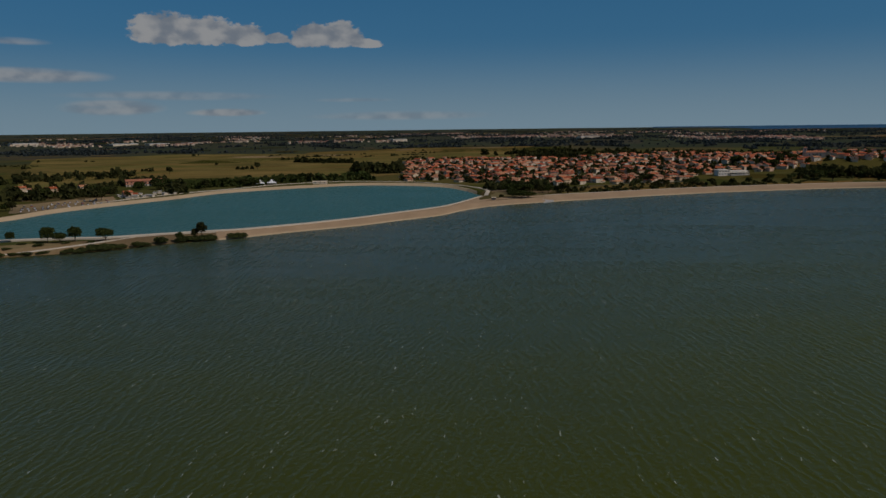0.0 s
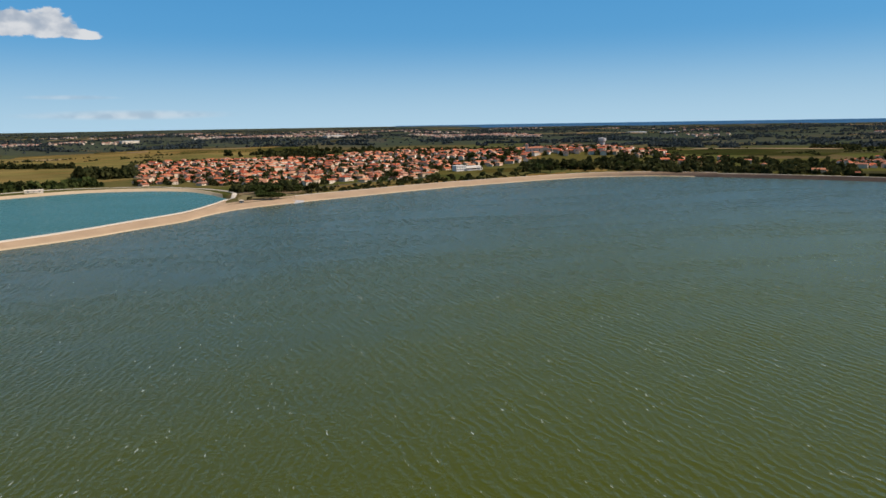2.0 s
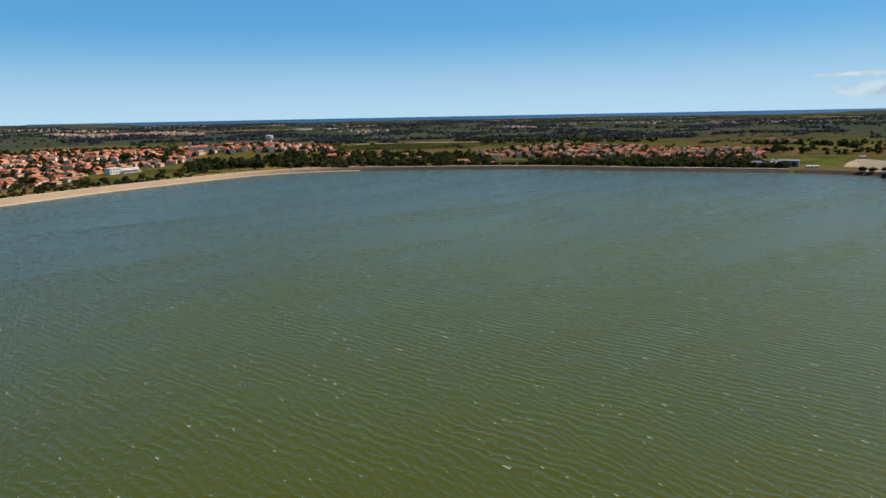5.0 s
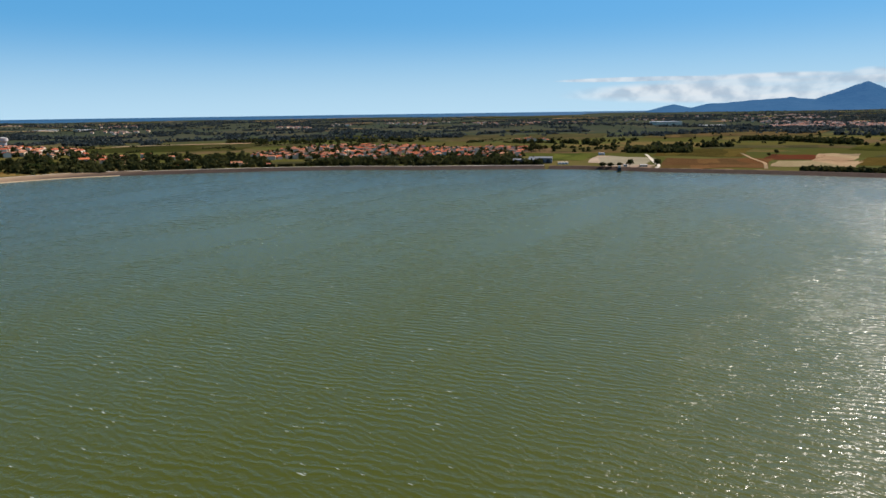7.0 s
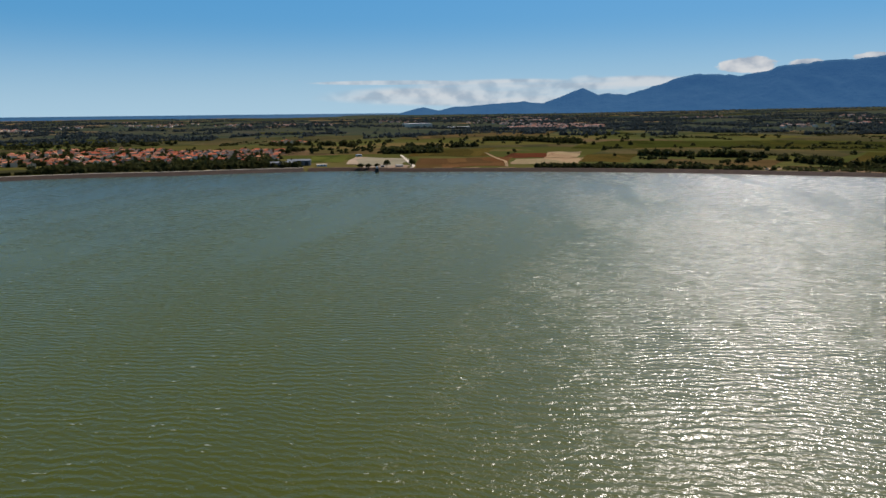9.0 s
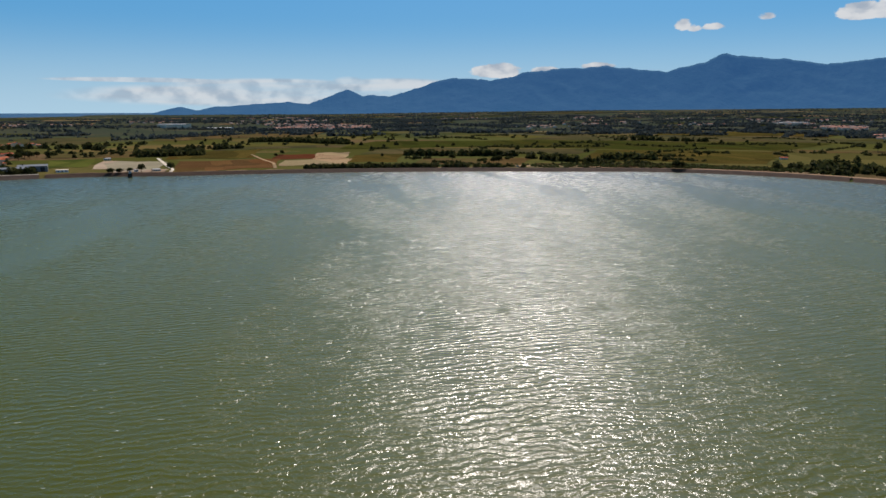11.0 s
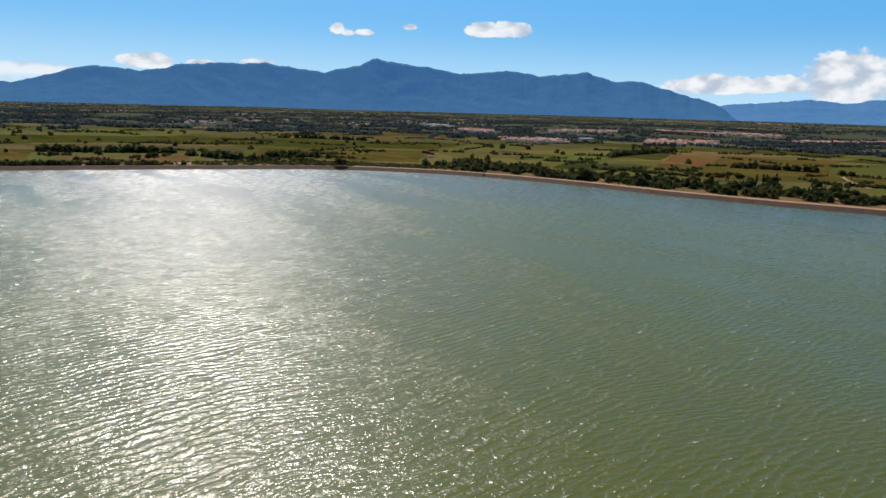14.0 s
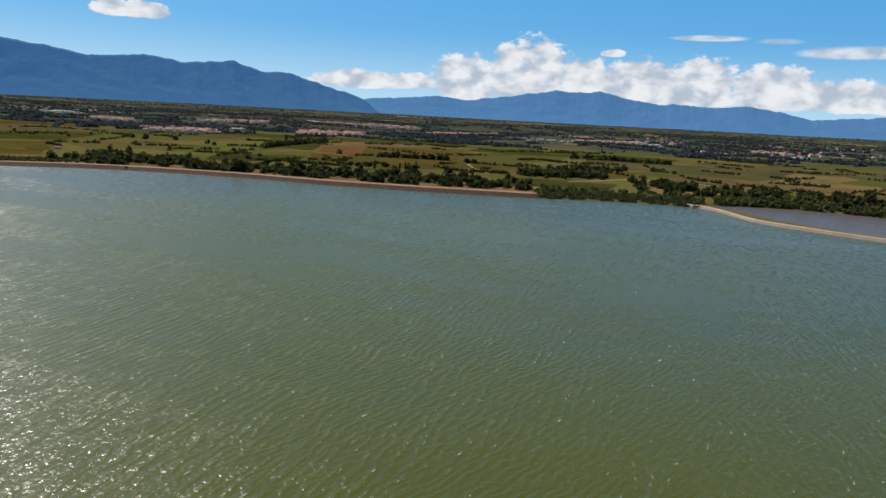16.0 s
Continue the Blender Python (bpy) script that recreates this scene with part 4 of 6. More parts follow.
# ---------------------------------------------------------------- fields
for spec in (
        # north, behind the basin
        (-26, 4, 1010, 2050, F_MEADOW, "wide dry yellow-green meadow behind the beach", 1.5), (-15, -7, 1520, 1700, F_GREEN, "green strip in the dry meadow", 2.0),
        (-6.5, 12, 1700, 2150, F_OCHRE, "ochre grassland beyond the village", 2.0), (-5.2, -1.2, 935, 1010, F_BRIGHT, "bright green lawn by the beach trees", 0.3),
        (3, 21, 1420, 1720, F_MEADOW, "dry meadow behind the village roofs", -2.0), (-22, -14, 1180, 1330, F_OCHRE, "ochre mown patch in the meadow", 1.5), (-12, -3, 1760, 1880, F_PALE, "pale dry strip in the meadow", 1.0), (5, 15, 1740, 2000, F_GREEN, "green meadow beyond the village", 1.0),
        (-26, -19, 1100, 1250, F_GREEN, "mown green field", 1.0),
        # junction and village shore
        (7.6, 13.6, 622, 676, F_DRY, "bare trampled ground at the causeway's end", 1.5, 1.1), (14, 30, 735, 780, F_DRY, "dry grass strip above the bank", 0, 2.8), (9.2, 14.2, 684, 760, F_DRY, "bare tan ground under the pines", 0, 0.6),
        (16, 26, 790, 850, F_OCHRE, "dry grassy slope below the village", 0, 1.6), (29, 33, 945, 1010, F_YELLOW, "yellow-green terraced garden", 0.6),
        (31, 34, 1090, 1180, F_OCHRE, "brown dry slope by the church", 0.5), (36, 46, 960, 1010, F_OCHRE, "bare dry bluff above the shore", 0, 0.4),
        # east
        (42, 56, 1430, 1700, F_VINE, "dark green vineyard behind the old village", 2.0), (46, 56, 1720, 1800, F_PALE, "pale strip of stubble", 1.0),
        (52, 60, 1560, 1680, F_DIM_MEADOW, "pale green meadow", 1.0), (56.8, 62.5, 955, 1030, F_DIM_MEADOW, "pale lawn behind a clipped hedge", 0.2),
        (56, 72, 1800, 2100, F_GREEN, "green fields beyond the second village", -2.0), (66, 84, 1640, 2100, F_DIM_MEADOW, "dry grassland", 2.0),
        (80.2, 83.2, 965, 1125, F_BRIGHT, "bright green sports lawn", 0.6), (83.4, 87.9, 905, 1030, F_LOT, "pale gravel parking lot", 0.8, -0.35),
        (80.5, 86.5, 1160, 1330, F_DIM_OCHRE, "ochre field dotted with trees", 0.6), (84.4, 88.2, 850, 895, F_LOT, "pale trodden ground behind the dam", 0.2),
        (88.9, 96.6, 850, 1030, F_BROWN, "ploughed brown field behind the dam", 0.4, 0.2), (96.4, 100, 1020, 1120, F_RED, "red-brown ploughed field", 0.6),
        (96.9, 102.4, 895, 1000, F_PALE, "pale stubble field", 0.5, 0.2), (99.6, 102.3, 1010, 1150, F_PALE, "pale bare field", 0.4),
        (88.5, 95, 1060, 1240, F_YELLOW, "yellow-green vineyard", 0.8), (92, 102, 1250, 1330, F_DIM_MEADOW, "dry meadow", 0.5),
        (88, 100, 1750, 2150, F_DIM_OCHRE, "ochre grassland with scattered trees", 1.5), (102.5, 106.5, 940, 1080, F_YELLOW, "yellow-green field", 0.6),
        # south-east, under the mountains
        (103, 138, 1230, 1480, F_GREEN, "long green field", 3.0), (104, 122, 1090, 1210, F_DIM_MEADOW, "dry pasture", 1.5),
        (108, 117, 880, 1000, F_DIM_OCHRE, "ochre stubble above the dam", 0.8), (115.5, 124, 850, 885, F_PALE, "pale trampled ground at the shore", 0.5),
        (122, 136, 960, 1200, F_YELLOW, "yellow-green vineyard", 1.5), (117.5, 141, 852, 925, F_HEATH, "dark brown heath above the dam", 0.5),
        (118, 150, 1510, 1780, F_DIM_MEADOW, "dry meadow", 3.0), (136, 147, 1210, 1290, F_DIM_OCHRE, "ochre strip field", 1.0),
        (128, 140, 1830, 2250, F_YELLOW, "far yellow-green fields", 2.0),
        # south
        (144, 150.6, 1080, 1260, F_BRIGHT, "bright green field", 1.2), (151, 155.6, 1210, 1560, F_VINE, "dark green orchard rows", 1.4),
        (147, 154, 950, 1065, F_VINE, "dark olive field", 1.0), (155.4, 159, 1130, 1400, F_BROWN, "brown vineyard", 0.8),
        (154.5, 167.5, 930, 1120, F_YELLOW, "yellow autumn vineyard", 0.8), (159, 167, 1130, 1450, F_YELLOW, "yellow vineyard slope", 0.8),
        (141, 167, 1620, 1850, F_GREEN, "green fields before the town", 2.0), (167.5, 181, 990, 1110, F_YELLOW, "yellow-green vineyard", 1.0),
        (171.5, 179.5, 770, 880, F_VINE, "olive-green field behind the marsh", 0.8), (177, 192, 1190, 1400, F_DIM_MEADOW, "tan meadow", 1.2),
        (168, 184, 1430, 1650, F_GREEN, "dark green field", 1.0), (184, 200, 1000, 1130, F_DIM_OCHRE, "tan field behind the wood", 0.5),
        (186, 200, 1440, 1650, F_DIM_MEADOW, "far tan field", 1.0)):
    field(*spec)

shore_field("shore_clearing", 141, 174.5, 20, 88, F_SOIL, "bare ochre ground with dry grass above the southern shore", 0.34, "field", 14.0)
shore_field("causeway_verge", -34, -13.2, 0.5, 31, F_DRY, "bare tan ground under the causeway shrubs", 0.3, "field")
shore_field("dam_verge", 80, 130, 13, 24, F_DRY, "dry trampled verge behind the dam", 0.3, "field", 3.0)
shore_field("village_verge", 14, 36, 33.5, 62, F_OCHRE, "dry ochre grass above the village bank", 0.34, "field", 6.0)

# small far parcels, more than one could count, as one sheet
bits, rows = [], []
for _ in range(780):
    a0, D = rng.uniform(-30, 202), 1900 * rng.uniform(1, 16) ** 0.6
    w, k = rng.uniform(0.5, 4.5), rng.uniform(1.008, 1.04)
    bits.append((a0, D, w, k))
for mat, name, keep in ((F_DIM_MEADOW, "far_meadows", 0), (F_GREEN, "far_green_fields", 1), (F_DRY, "far_pale_fields", 2)):
    verts, faces = [], []
    for a0, D, w, k in bits[keep::3]:
        for i in range(7):
            for d in (D, D * k):
                a, r = a0 + w * i / 6 + (0.2 if d > D else 0), float(out(d))
                verts.append(polar(a, r, float(ground(a, r)) + 1.6))
        n = len(verts) - 14
        faces += [(n + 2 * i, n + 2 * i + 2, n + 2 * i + 3, n + 2 * i + 1) for i in range(6)]
    me = bpy.data.meshes.new(name)
    me.from_pydata(verts, [], faces)
    me.materials.append(mat)
    tagged(new(name, me), "distant patchwork of small fields on the plain", "fields", kind="stuff")

road("basin_promenade", ((8.25, 678), (8.75, 702), (9.05, 735), (8.8, 757), (8.3, 775), (7.1, 806), (3, 880), (-3, 900), (-9, 885), (-15, 815), (-22, 745)), 4.5, GRAVEL, "pale promenade round the basin's end")
road("lower_path", ((-30, 463), (-27.5, 463), (-24.7, 463), (-22.8, 467), (-20.8, 471), (-19.4, 481)), 3.0, GRAVEL, "pale lower path through the causeway shrubs")
road("village_road", ((9.1, 742), (13, 768), (17, 800), (21, 850), (25, 905)), 6.0, ASPHALT, "grey road along the village edge", category="road")
road("field_track", ((96.4, 852), (96.3, 940), (95.4, 1040), (94.6, 1130)), 4.0, F_PALE, "pale farm track between ploughed fields")
road("lot_track", ((88.4, 838), (88.7, 880), (88.2, 960), (87.6, 1090)), 4.0, GRAVEL, "pale track beside the parking lot")
road("vineyard_track", ((169.4, 905), (168.2, 985), (167.6, 1090)), 5.0, F_PALE, "pale track through the vineyards")
road("meadow_track", ((176, 870), (181, 960), (188, 985), (196, 990)), 5.0, F_PALE, "pale track along the meadow")
road("south_lane", ((131, 868), (135, 862), (139, 842)), 4.0, F_PALE, "pale lane through the scrub")

# ---------------------------------------------------------------- trees: templates
T_ROUND = [tree("tree", 9 + i, 7.5 + 0.7 * i, 1.6, 330, 1.25, (LEAF, LEAF, OLIVE)[i], ("dark green round-crowned tree", "broad dark green tree with a dense crown", "pale olive-green tree with a loose crown")[i]) for i in range(3)]
T_PINE = [tree("pine", 12 + 2 * i, 6.5, 1.6, 650, 1.4, PINE, "umbrella pine with a flat spreading crown") for i in range(2)]
T_CYPRESS = tree("cypress", 2.6, 11, 0.6, 260, 0.8, LEAF, "slender dark cypress by the village")
T_SHRUB = [tree("shrub", 4.5, 2.9, 0.0, 170, 0.9, (OLIVE, LEAF)[i], ("low olive-green shrub on the bank", "low dark green shrub on the bank")[i], "shrub", "shrubs on the banks", "shrub") for i in range(2)]
N_ROUND = tree("tree", 9, 8.5, 1.6, 1400, 0.75, PINE, "leafy green tree on the causeway", group="trees on the causeway")
N_LOW = tree("tree", 10.5, 8.0, 0.35, 1700, 0.75, PINE, "dense rounded green pine on the causeway", group="trees on the causeway")
N_TALL = tree("tree", 7, 11.0, 2.4, 1400, 0.75, LEAF, "tall uneven dark tree on the causeway", group="trees on the causeway")
N_SHRUB = tree("shrub", 8, 4.2, 0.0, 1000, 0.6, OLIVE, "dense olive-green shrub at the water's edge", "shrub", "shrubs on the causeway", "shrub")

# trees and shrubs on the causeway
for t, az, r, s, turn in (
        (N_ROUND, -25.2, 484, 0.95, 10), (N_LOW, -24.4, 480, 0.8, 70), (N_ROUND, -23.4, 481, 0.9, 200), (N_LOW, -21.4, 474, 1.0, 30), (N_ROUND, -27.5, 502, 0.6, 20),
        (N_ROUND, -16.1, 461, 0.62, 120), (N_TALL, -14.5, 463, 0.92, 0), (N_TALL, -15.0, 464, 0.6, 80), (N_LOW, -28.9, 486, 0.9, 60)):
    put(t, az, r, s, turn)
for az, d, s, h in ((-28.4, 3, 0.9, 0.8), (-27.4, 4, 0.8, 0.6), (-26.6, 3, 0.9, 0.6), (-25.6, 4, 0.8, 0.6), (-24.0, 3, 0.9, 0.7), (-23.2, 2, 1.0, 0.7), (-22.3, 3, 1.2, 0.8), (-21.3, 2, 1.2, 0.8), (-20.5, 3, 1.0, 0.7),
                    (-19.2, 2, 1.0, 0.8), (-18.7, 2, 0.9, 0.7), (-17.5, 2, 1.05, 1.15), (-15.9, 2, 1.1, 0.9), (-15.3, 3, 1.0, 0.9), (-14.7, 2, 1.0, 0.9), (-14.1, 2, 1.1, 0.8), (-13.6, 2, 0.8, 0.8),
                    (-12.1, 0, 1.0, 0.85), (-11.5, 0, 1.0, 0.85), (-25.8, 22, 0.7, 0.7), (-24.0, 26, 0.7, 0.7), (-22.4, 24, 0.6, 0.6), (-26.8, 30, 0.7, 0.6), (-27.8, 18, 0.7, 0.6)):
    put(N_SHRUB, az, float(shore(az)) + d, s, az * 37, 0.3, stretch=h)

# trees and shrubs at the causeway's end and along the village shore
for az, r, s, turn in ((11.1, 668, 1.25, 0), (11.75, 664, 1.45, 60), (12.3, 668, 1.2, 130), (10.9, 700, 1.2, 90)):
    put(N_LOW, az, r, s, turn, 0.6, stretch=0.68)
for t, az, r, s, turn in (
        (T_PINE[0], 10.6, 720, 1.1, 20), (T_PINE[1], 11.2, 728, 1.0, 90), (T_PINE[0], 12.2, 730, 1.0, 200), (T_ROUND[1], 13.4, 712, 0.95, 0),
        (T_PINE[0], 13.9, 715, 1.0, 40), (T_ROUND[0], 14.6, 716, 0.9, 0), (T_CYPRESS, 15.5, 706, 1.05, 0), (T_ROUND[1], 15.0, 712, 1.15, 100), (T_SHRUB[1], 10.0, 664, 1.15, 0), (T_CYPRESS, 13.0, 742, 0.9, 0),
        (T_ROUND[1], 21.4, 868, 1.25, 0), (T_ROUND[0], 21.9, 876, 1.2, 70), (T_ROUND[0], 22.2, 790, 0.7, 0), (T_ROUND[1], 23.2, 800, 0.85, 0), (T_ROUND[0], 22.7, 796, 0.6, 30),
        (T_ROUND[1], 28.0, 838, 0.85, 50), (T_ROUND[0], 26.7, 822, 0.7, 0), (T_ROUND[2], 29.2, 860, 0.8, 0), (T_ROUND[0], 30.4, 880, 0.8, 10)):
    put(t, az, r, s, turn)


def scatter(n, az0, az1, r0, r1, kinds, lo, hi, seed, along_shore=False):
    """Trees and shrubs over a stretch of land."""
    g = np.random.default_rng(seed)
    for _ in range(n):
        az = g.uniform(az0, az1)
        r = g.uniform(r0, r1) + (float(shore(az)) if along_shore else 0)
        put(kinds[g.integers(len(kinds))], az, r, g.uniform(lo, hi), g.uniform(0, 360), 0.2)


scatter(30, 15.5, 32, 40, 75, T_SHRUB, 0.8, 1.6, 1, True)
scatter(12, 14.5, 30, 60, 95, (T_ROUND[2], T_ROUND[0], T_SHRUB[0]), 0.6, 0.95, 2, True)
scatter(34, 32.5, 44, 45, 150, (T_ROUND[0], T_ROUND[1], T_ROUND[0], T_PINE[0]), 0.85, 1.35, 3, True)
scatter(10, 30, 34, 60, 110, (T_ROUND[2], T_SHRUB[0]), 0.6, 0.9, 4, True)
scatter(10, 28, 32, 1110, 1190, (T_ROUND[1], T_PINE[1]), 1.1, 1.5, 5)
scatter(16, 61, 77, 32, 75, (T_ROUND[0], T_ROUND[1], T_ROUND[0], T_CYPRESS), 0.7, 1.1, 7, True)
scatter(9, 77.5, 81, 1150, 1220, (T_ROUND[0], T_ROUND[1]), 1.0, 1.5, 8)
for az, r, s in ((84.3, 852, 0.85), (84.9, 850, 0.8), (85.6, 852, 0.75), (86.4, 856, 0.95), (88.5, 858, 1.0), (110.9, 955, 0.95), (114.3, 894, 1.0), (114.7, 896, 1.1), (113.6, 880, 0.6), (128.8, 846, 1.2), (129.2, 848, 1.0),
                 (142.3, 1262, 1.3), (149.0, 772, 1.35), (149.4, 774, 1.1), (167.6, 1030, 1.2), (168.2, 1038, 1.1), (130.5, 1055, 0.8), (131.1, 1058, 0.9), (-9.9, 1255, 1.25), (-16.5, 1177, 1.2), (-13, 1400, 0.8), (97.0, 1110, 0.9), (96.5, 1070, 0.7)):
    put(T_ROUND[1] if s > 0.9 else T_ROUND[0], az, r, s, az * 50)
scatter(40, 100, 117, 14, 30, T_SHRUB, 0.7, 1.5, 9, True)
scatter(10, 101, 108, 16, 45, (T_ROUND[0],), 0.5, 0.8, 10, True)
scatter(22, 139, 153, 48, 130, (T_ROUND[0], T_ROUND[2], T_SHRUB[1]), 0.7, 1.2, 12, True)
scatter(24, 153, 169, 45, 125, (T_ROUND[0], T_ROUND[1], T_SHRUB[1], T_CYPRESS), 0.6, 1.15, 13, True)
scatter(16, 157.5, 163.5, 855, 900, (T_CYPRESS, T_ROUND[0]), 0.8, 1.1, 14)
scatter(16, 146, 170, 38, 70, T_SHRUB, 0.8, 1.4, 15, True)
scatter(14, 165, 170, 720, 770, (T_ROUND[1], T_PINE[0]), 0.8, 1.1, 17)
# trees behind the beach of the basin


def beach_trees(n, az0, az1, lo, hi, seed):
    g = np.random.default_rng(seed)
    for _ in range(n):
        az = g.uniform(az0, az1)
        put((T_ROUND[0], T_ROUND[1], T_PINE[0], T_PINE[1])[g.integers(4)], az, float(cubic(BASIN_FAR, np.array(az))) + g.uniform(lo, hi), g.uniform(0.7, 1.15), g.uniform(0, 360))


beach_trees(28, -28, -15, 45, 190, 19)
beach_trees(22, -15, -0.5, 55, 120, 20)
scatter(10, 3, 26, 860, 1200, (T_CYPRESS, T_ROUND[0], T_ROUND[1]), 0.7, 1.1, 22)

# ---------------------------------------------------------------- woods, hedges and scrub that nobody could count


def thicket(name, places, w, h, leaves, mat, label, category="woods", dry=27.0):
    """Many small trees in one mesh of leafy faces; places are rows of compass angle, distance."""
    places = np.asarray(places, float)
    places = places[places[:, 1] - shore(wrap(places[:, 0])) > dry]
    r = out(places[:, 1])
    k = r / places[:, 1]
    n = len(places)
    wide, tall = w * k * rng.uniform(0.6, 1.4, n), h * k * rng.uniform(0.6, 1.35, n)
    base = xyz(places[:, 0], r, ground(places[:, 0], r))
    d = rng.normal(size=(n, leaves, 3))
    d /= np.linalg.norm(d, axis=2)[:, :, None]
    d[:, :, 2] = np.abs(d[:, :, 2]) * 2 - 1 + 0.95
    c = base[:, None, :] + d * np.stack([wide / 2, wide / 2, tall / 2], 1)[:, None, :] * rng.uniform(0.6, 1.0, (n, leaves, 1))
    size = np.repeat(np.sqrt(wide * tall) * 0.5, leaves) * rng.uniform(0.7, 1.3, n * leaves)
    return tagged(quads_object(name, c.reshape(-1, 3), size, mat), label, category, kind="stuff")


def region(n, az0, az1, d0, d1, power=1.0):
    return np.column_stack([rng.uniform(az0, az1, n), d0 + (d1 - d0) * rng.uniform(0, 1, n) ** power])


def line(n, az0, d0, az1, d1, wide=4.0):
    t = rng.uniform(0, 1, n)
    return np.column_stack([az0 + (az1 - az0) * t, d0 + (d1 - d0) * t + rng.normal(0, wide, n)])


def clustered(n, az0, az1, d0, d1, clumps, spread_az, spread_d):
    """Places gathered in drifts that run across the view, as hedges and copses do."""
    c = np.column_stack([rng.uniform(az0, az1, clumps), np.exp(rng.uniform(np.log(d0), np.log(d1), clumps))])
    i = rng.integers(0, clumps, n)
    s = rng.uniform(0.3, 1.6, clumps)[i]
    return np.column_stack([c[i, 0] + rng.normal(0, spread_az, n) * s, c[i, 1] * (1 + rng.normal(0, spread_d, n))])


def belts(n, az0, az1, d0, d1, per, long):
    """Belts of trees that run across the plain."""
    out_rows = []
    for _ in range(n):
        a, D = rng.uniform(az0, az1), math.exp(rng.uniform(math.log(d0), math.log(d1)))
        w = rng.uniform(0.2, 1.0) ** 1.5 * long
        t = rng.uniform(0, 1, int(per * (0.25 + w / long)))
        out_rows.append(np.column_stack([a + w * (t - 0.5), D * (1 + rng.normal(0, 0.05) * (t - 0.5) + rng.normal(0, 0.0035, len(t)))]))
    rows = np.concatenate(out_rows)
    return rows[~((rows[:, 0] > 22) & (rows[:, 0] < 88) & (rows[:, 1] > 9000))]


thicket("field_hedges", np.concatenate([
    belts(48, 103, 140, 900, 1850, 32, 5.0), belts(105, 140, 200, 900, 1900, 34, 5.0), belts(26, 42, 80, 1350, 1800, 30, 5.0), belts(14, -28, 20, 1400, 2000, 26, 5.0)]), 5.0, 3.4, 14, LEAF, "low hedges and bushes between the fields", "hedgerow")
village_scrub = rng.uniform(14.5, 33, 110)
thicket("bank_scrub", np.column_stack([village_scrub, shore(village_scrub) + 38 + 70 * rng.uniform(0, 1, 110) ** 1.2]), 5.0, 3.2, 18, LEAF, "dark scrub between the bank and the village", "scrub")
thicket("hedge_trees", np.concatenate([
    line(130, -6.9, 1475, -2.3, 1394), line(120, 54, 1809, 57, 1830, 9), line(60, 12, 1600, 15.5, 1560), line(70, 30, 1620, 42, 1560, 6),
    line(110, 107, 1062, 116, 1040), line(50, 117, 1000, 123, 930, 5), line(60, 124, 1520, 131, 1500), line(140, 151, 1200, 156, 1550, 8),
    line(90, 171.8, 925, 180.5, 1150, 14), line(100, 172, 930, 179, 960, 14), line(60, 176, 1420, 184, 1400), line(60, 160, 1130, 166, 1140)]), 8, 8, 16, LEAF, "dark hedgerows and lines of trees between fields", "hedgerow")
thicket("beach_grove", np.concatenate([line(105, -15.5, 880, -10, 925, 13), line(75, -10, 925, -0.5, 945, 13)]), 10, 7.5, 26, PINE, "grove of green pines and olive trees behind the beach")
thicket("near_woods", np.concatenate([
    region(60, -28, -20.2, 800, 960), region(24, -16.6, -15.5, 800, 930), region(40, -20, -16.6, 950, 985), region(50, 8.8, 14, 745, 790),
    region(190, 86.2, 90.9, 1130, 1230), line(320, 94.5, 1560, 102.3, 1370, 12), region(120, 11.5, 17, 1370, 1440),
    region(90, 17, 30, 1500, 1620), region(160, 181, 203, 790, 920), region(150, 40, 56, 1050, 1200), region(110, 62, 77, 960, 1010), region(70, -28, -19, 1080, 1230),
    region(50, 123.2, 127.2, 985, 1025), region(60, 136, 146, 860, 930), region(55, 144, 172, 740, 850), region(90, 56, 70, 1650, 1760), line(50, 77, 1560, 84, 1420, 14), line(40, 88, 1330, 94, 1290, 10)]), 9, 8, 22, LEAF, "dark green copses round the fields")
thicket("scrub", np.concatenate([
    region(260, 128, 143, 850, 900), region(300, 143, 172, 735, 800), region(120, 34, 45, 960, 1060), region(200, 100, 128, 850, 890)]), 4.0, 2.4, 14, OLIVE, "low olive scrub above the shore", "scrub")
shore_az = np.concatenate([rng.uniform(138.5, 156, 300), rng.uniform(156, 173, 210)])
shore_in = 34 + 85 * rng.uniform(0, 1, 510) ** 1.1
gaps = np.sin(shore_az * 1.9) + np.sin(shore_az * 4.7 + 2) + 0.8 * np.sin(shore_in / 11 + shore_az) > -0.5
thicket("shore_woods", np.column_stack([shore_az, shore(shore_az) + shore_in])[gaps], 7.5, 6.0, 24, LEAF, "dark scrubby woods on the ochre southern shore")
dam_line = rng.uniform(98.8, 115.0, 360)
dam_line = dam_line[np.sin(dam_line * 2.1) + np.sin(dam_line * 5.3) + 1.5 * (dam_line < 109) > -0.2]
thicket("dam_hedge", np.column_stack([dam_line, shore(dam_line) + 20 + 11 * rng.uniform(0, 1, len(dam_line))]), 6.0, 4.4, 24, LEAF, "dark hedge of bushes along the dam", "hedgerow", 15)
heath = rng.uniform(117.5, 141, 420)
thicket("heath_scrub", np.column_stack([heath, shore(heath) + 22 + 70 * rng.uniform(0, 1, 420)]), 4.2, 2.2, 14, LEAF, "dark low scrub on the heath", "scrub", 18)
thicket("bluff_woods", np.concatenate([region(180, 32.5, 43.5, 975, 1075), region(190, 43, 57, 948, 1040)]), 9, 7.5, 24, LEAF, "dense dark trees on the bluff below the old village")
dam = rng.uniform(60, 79.4, 330)
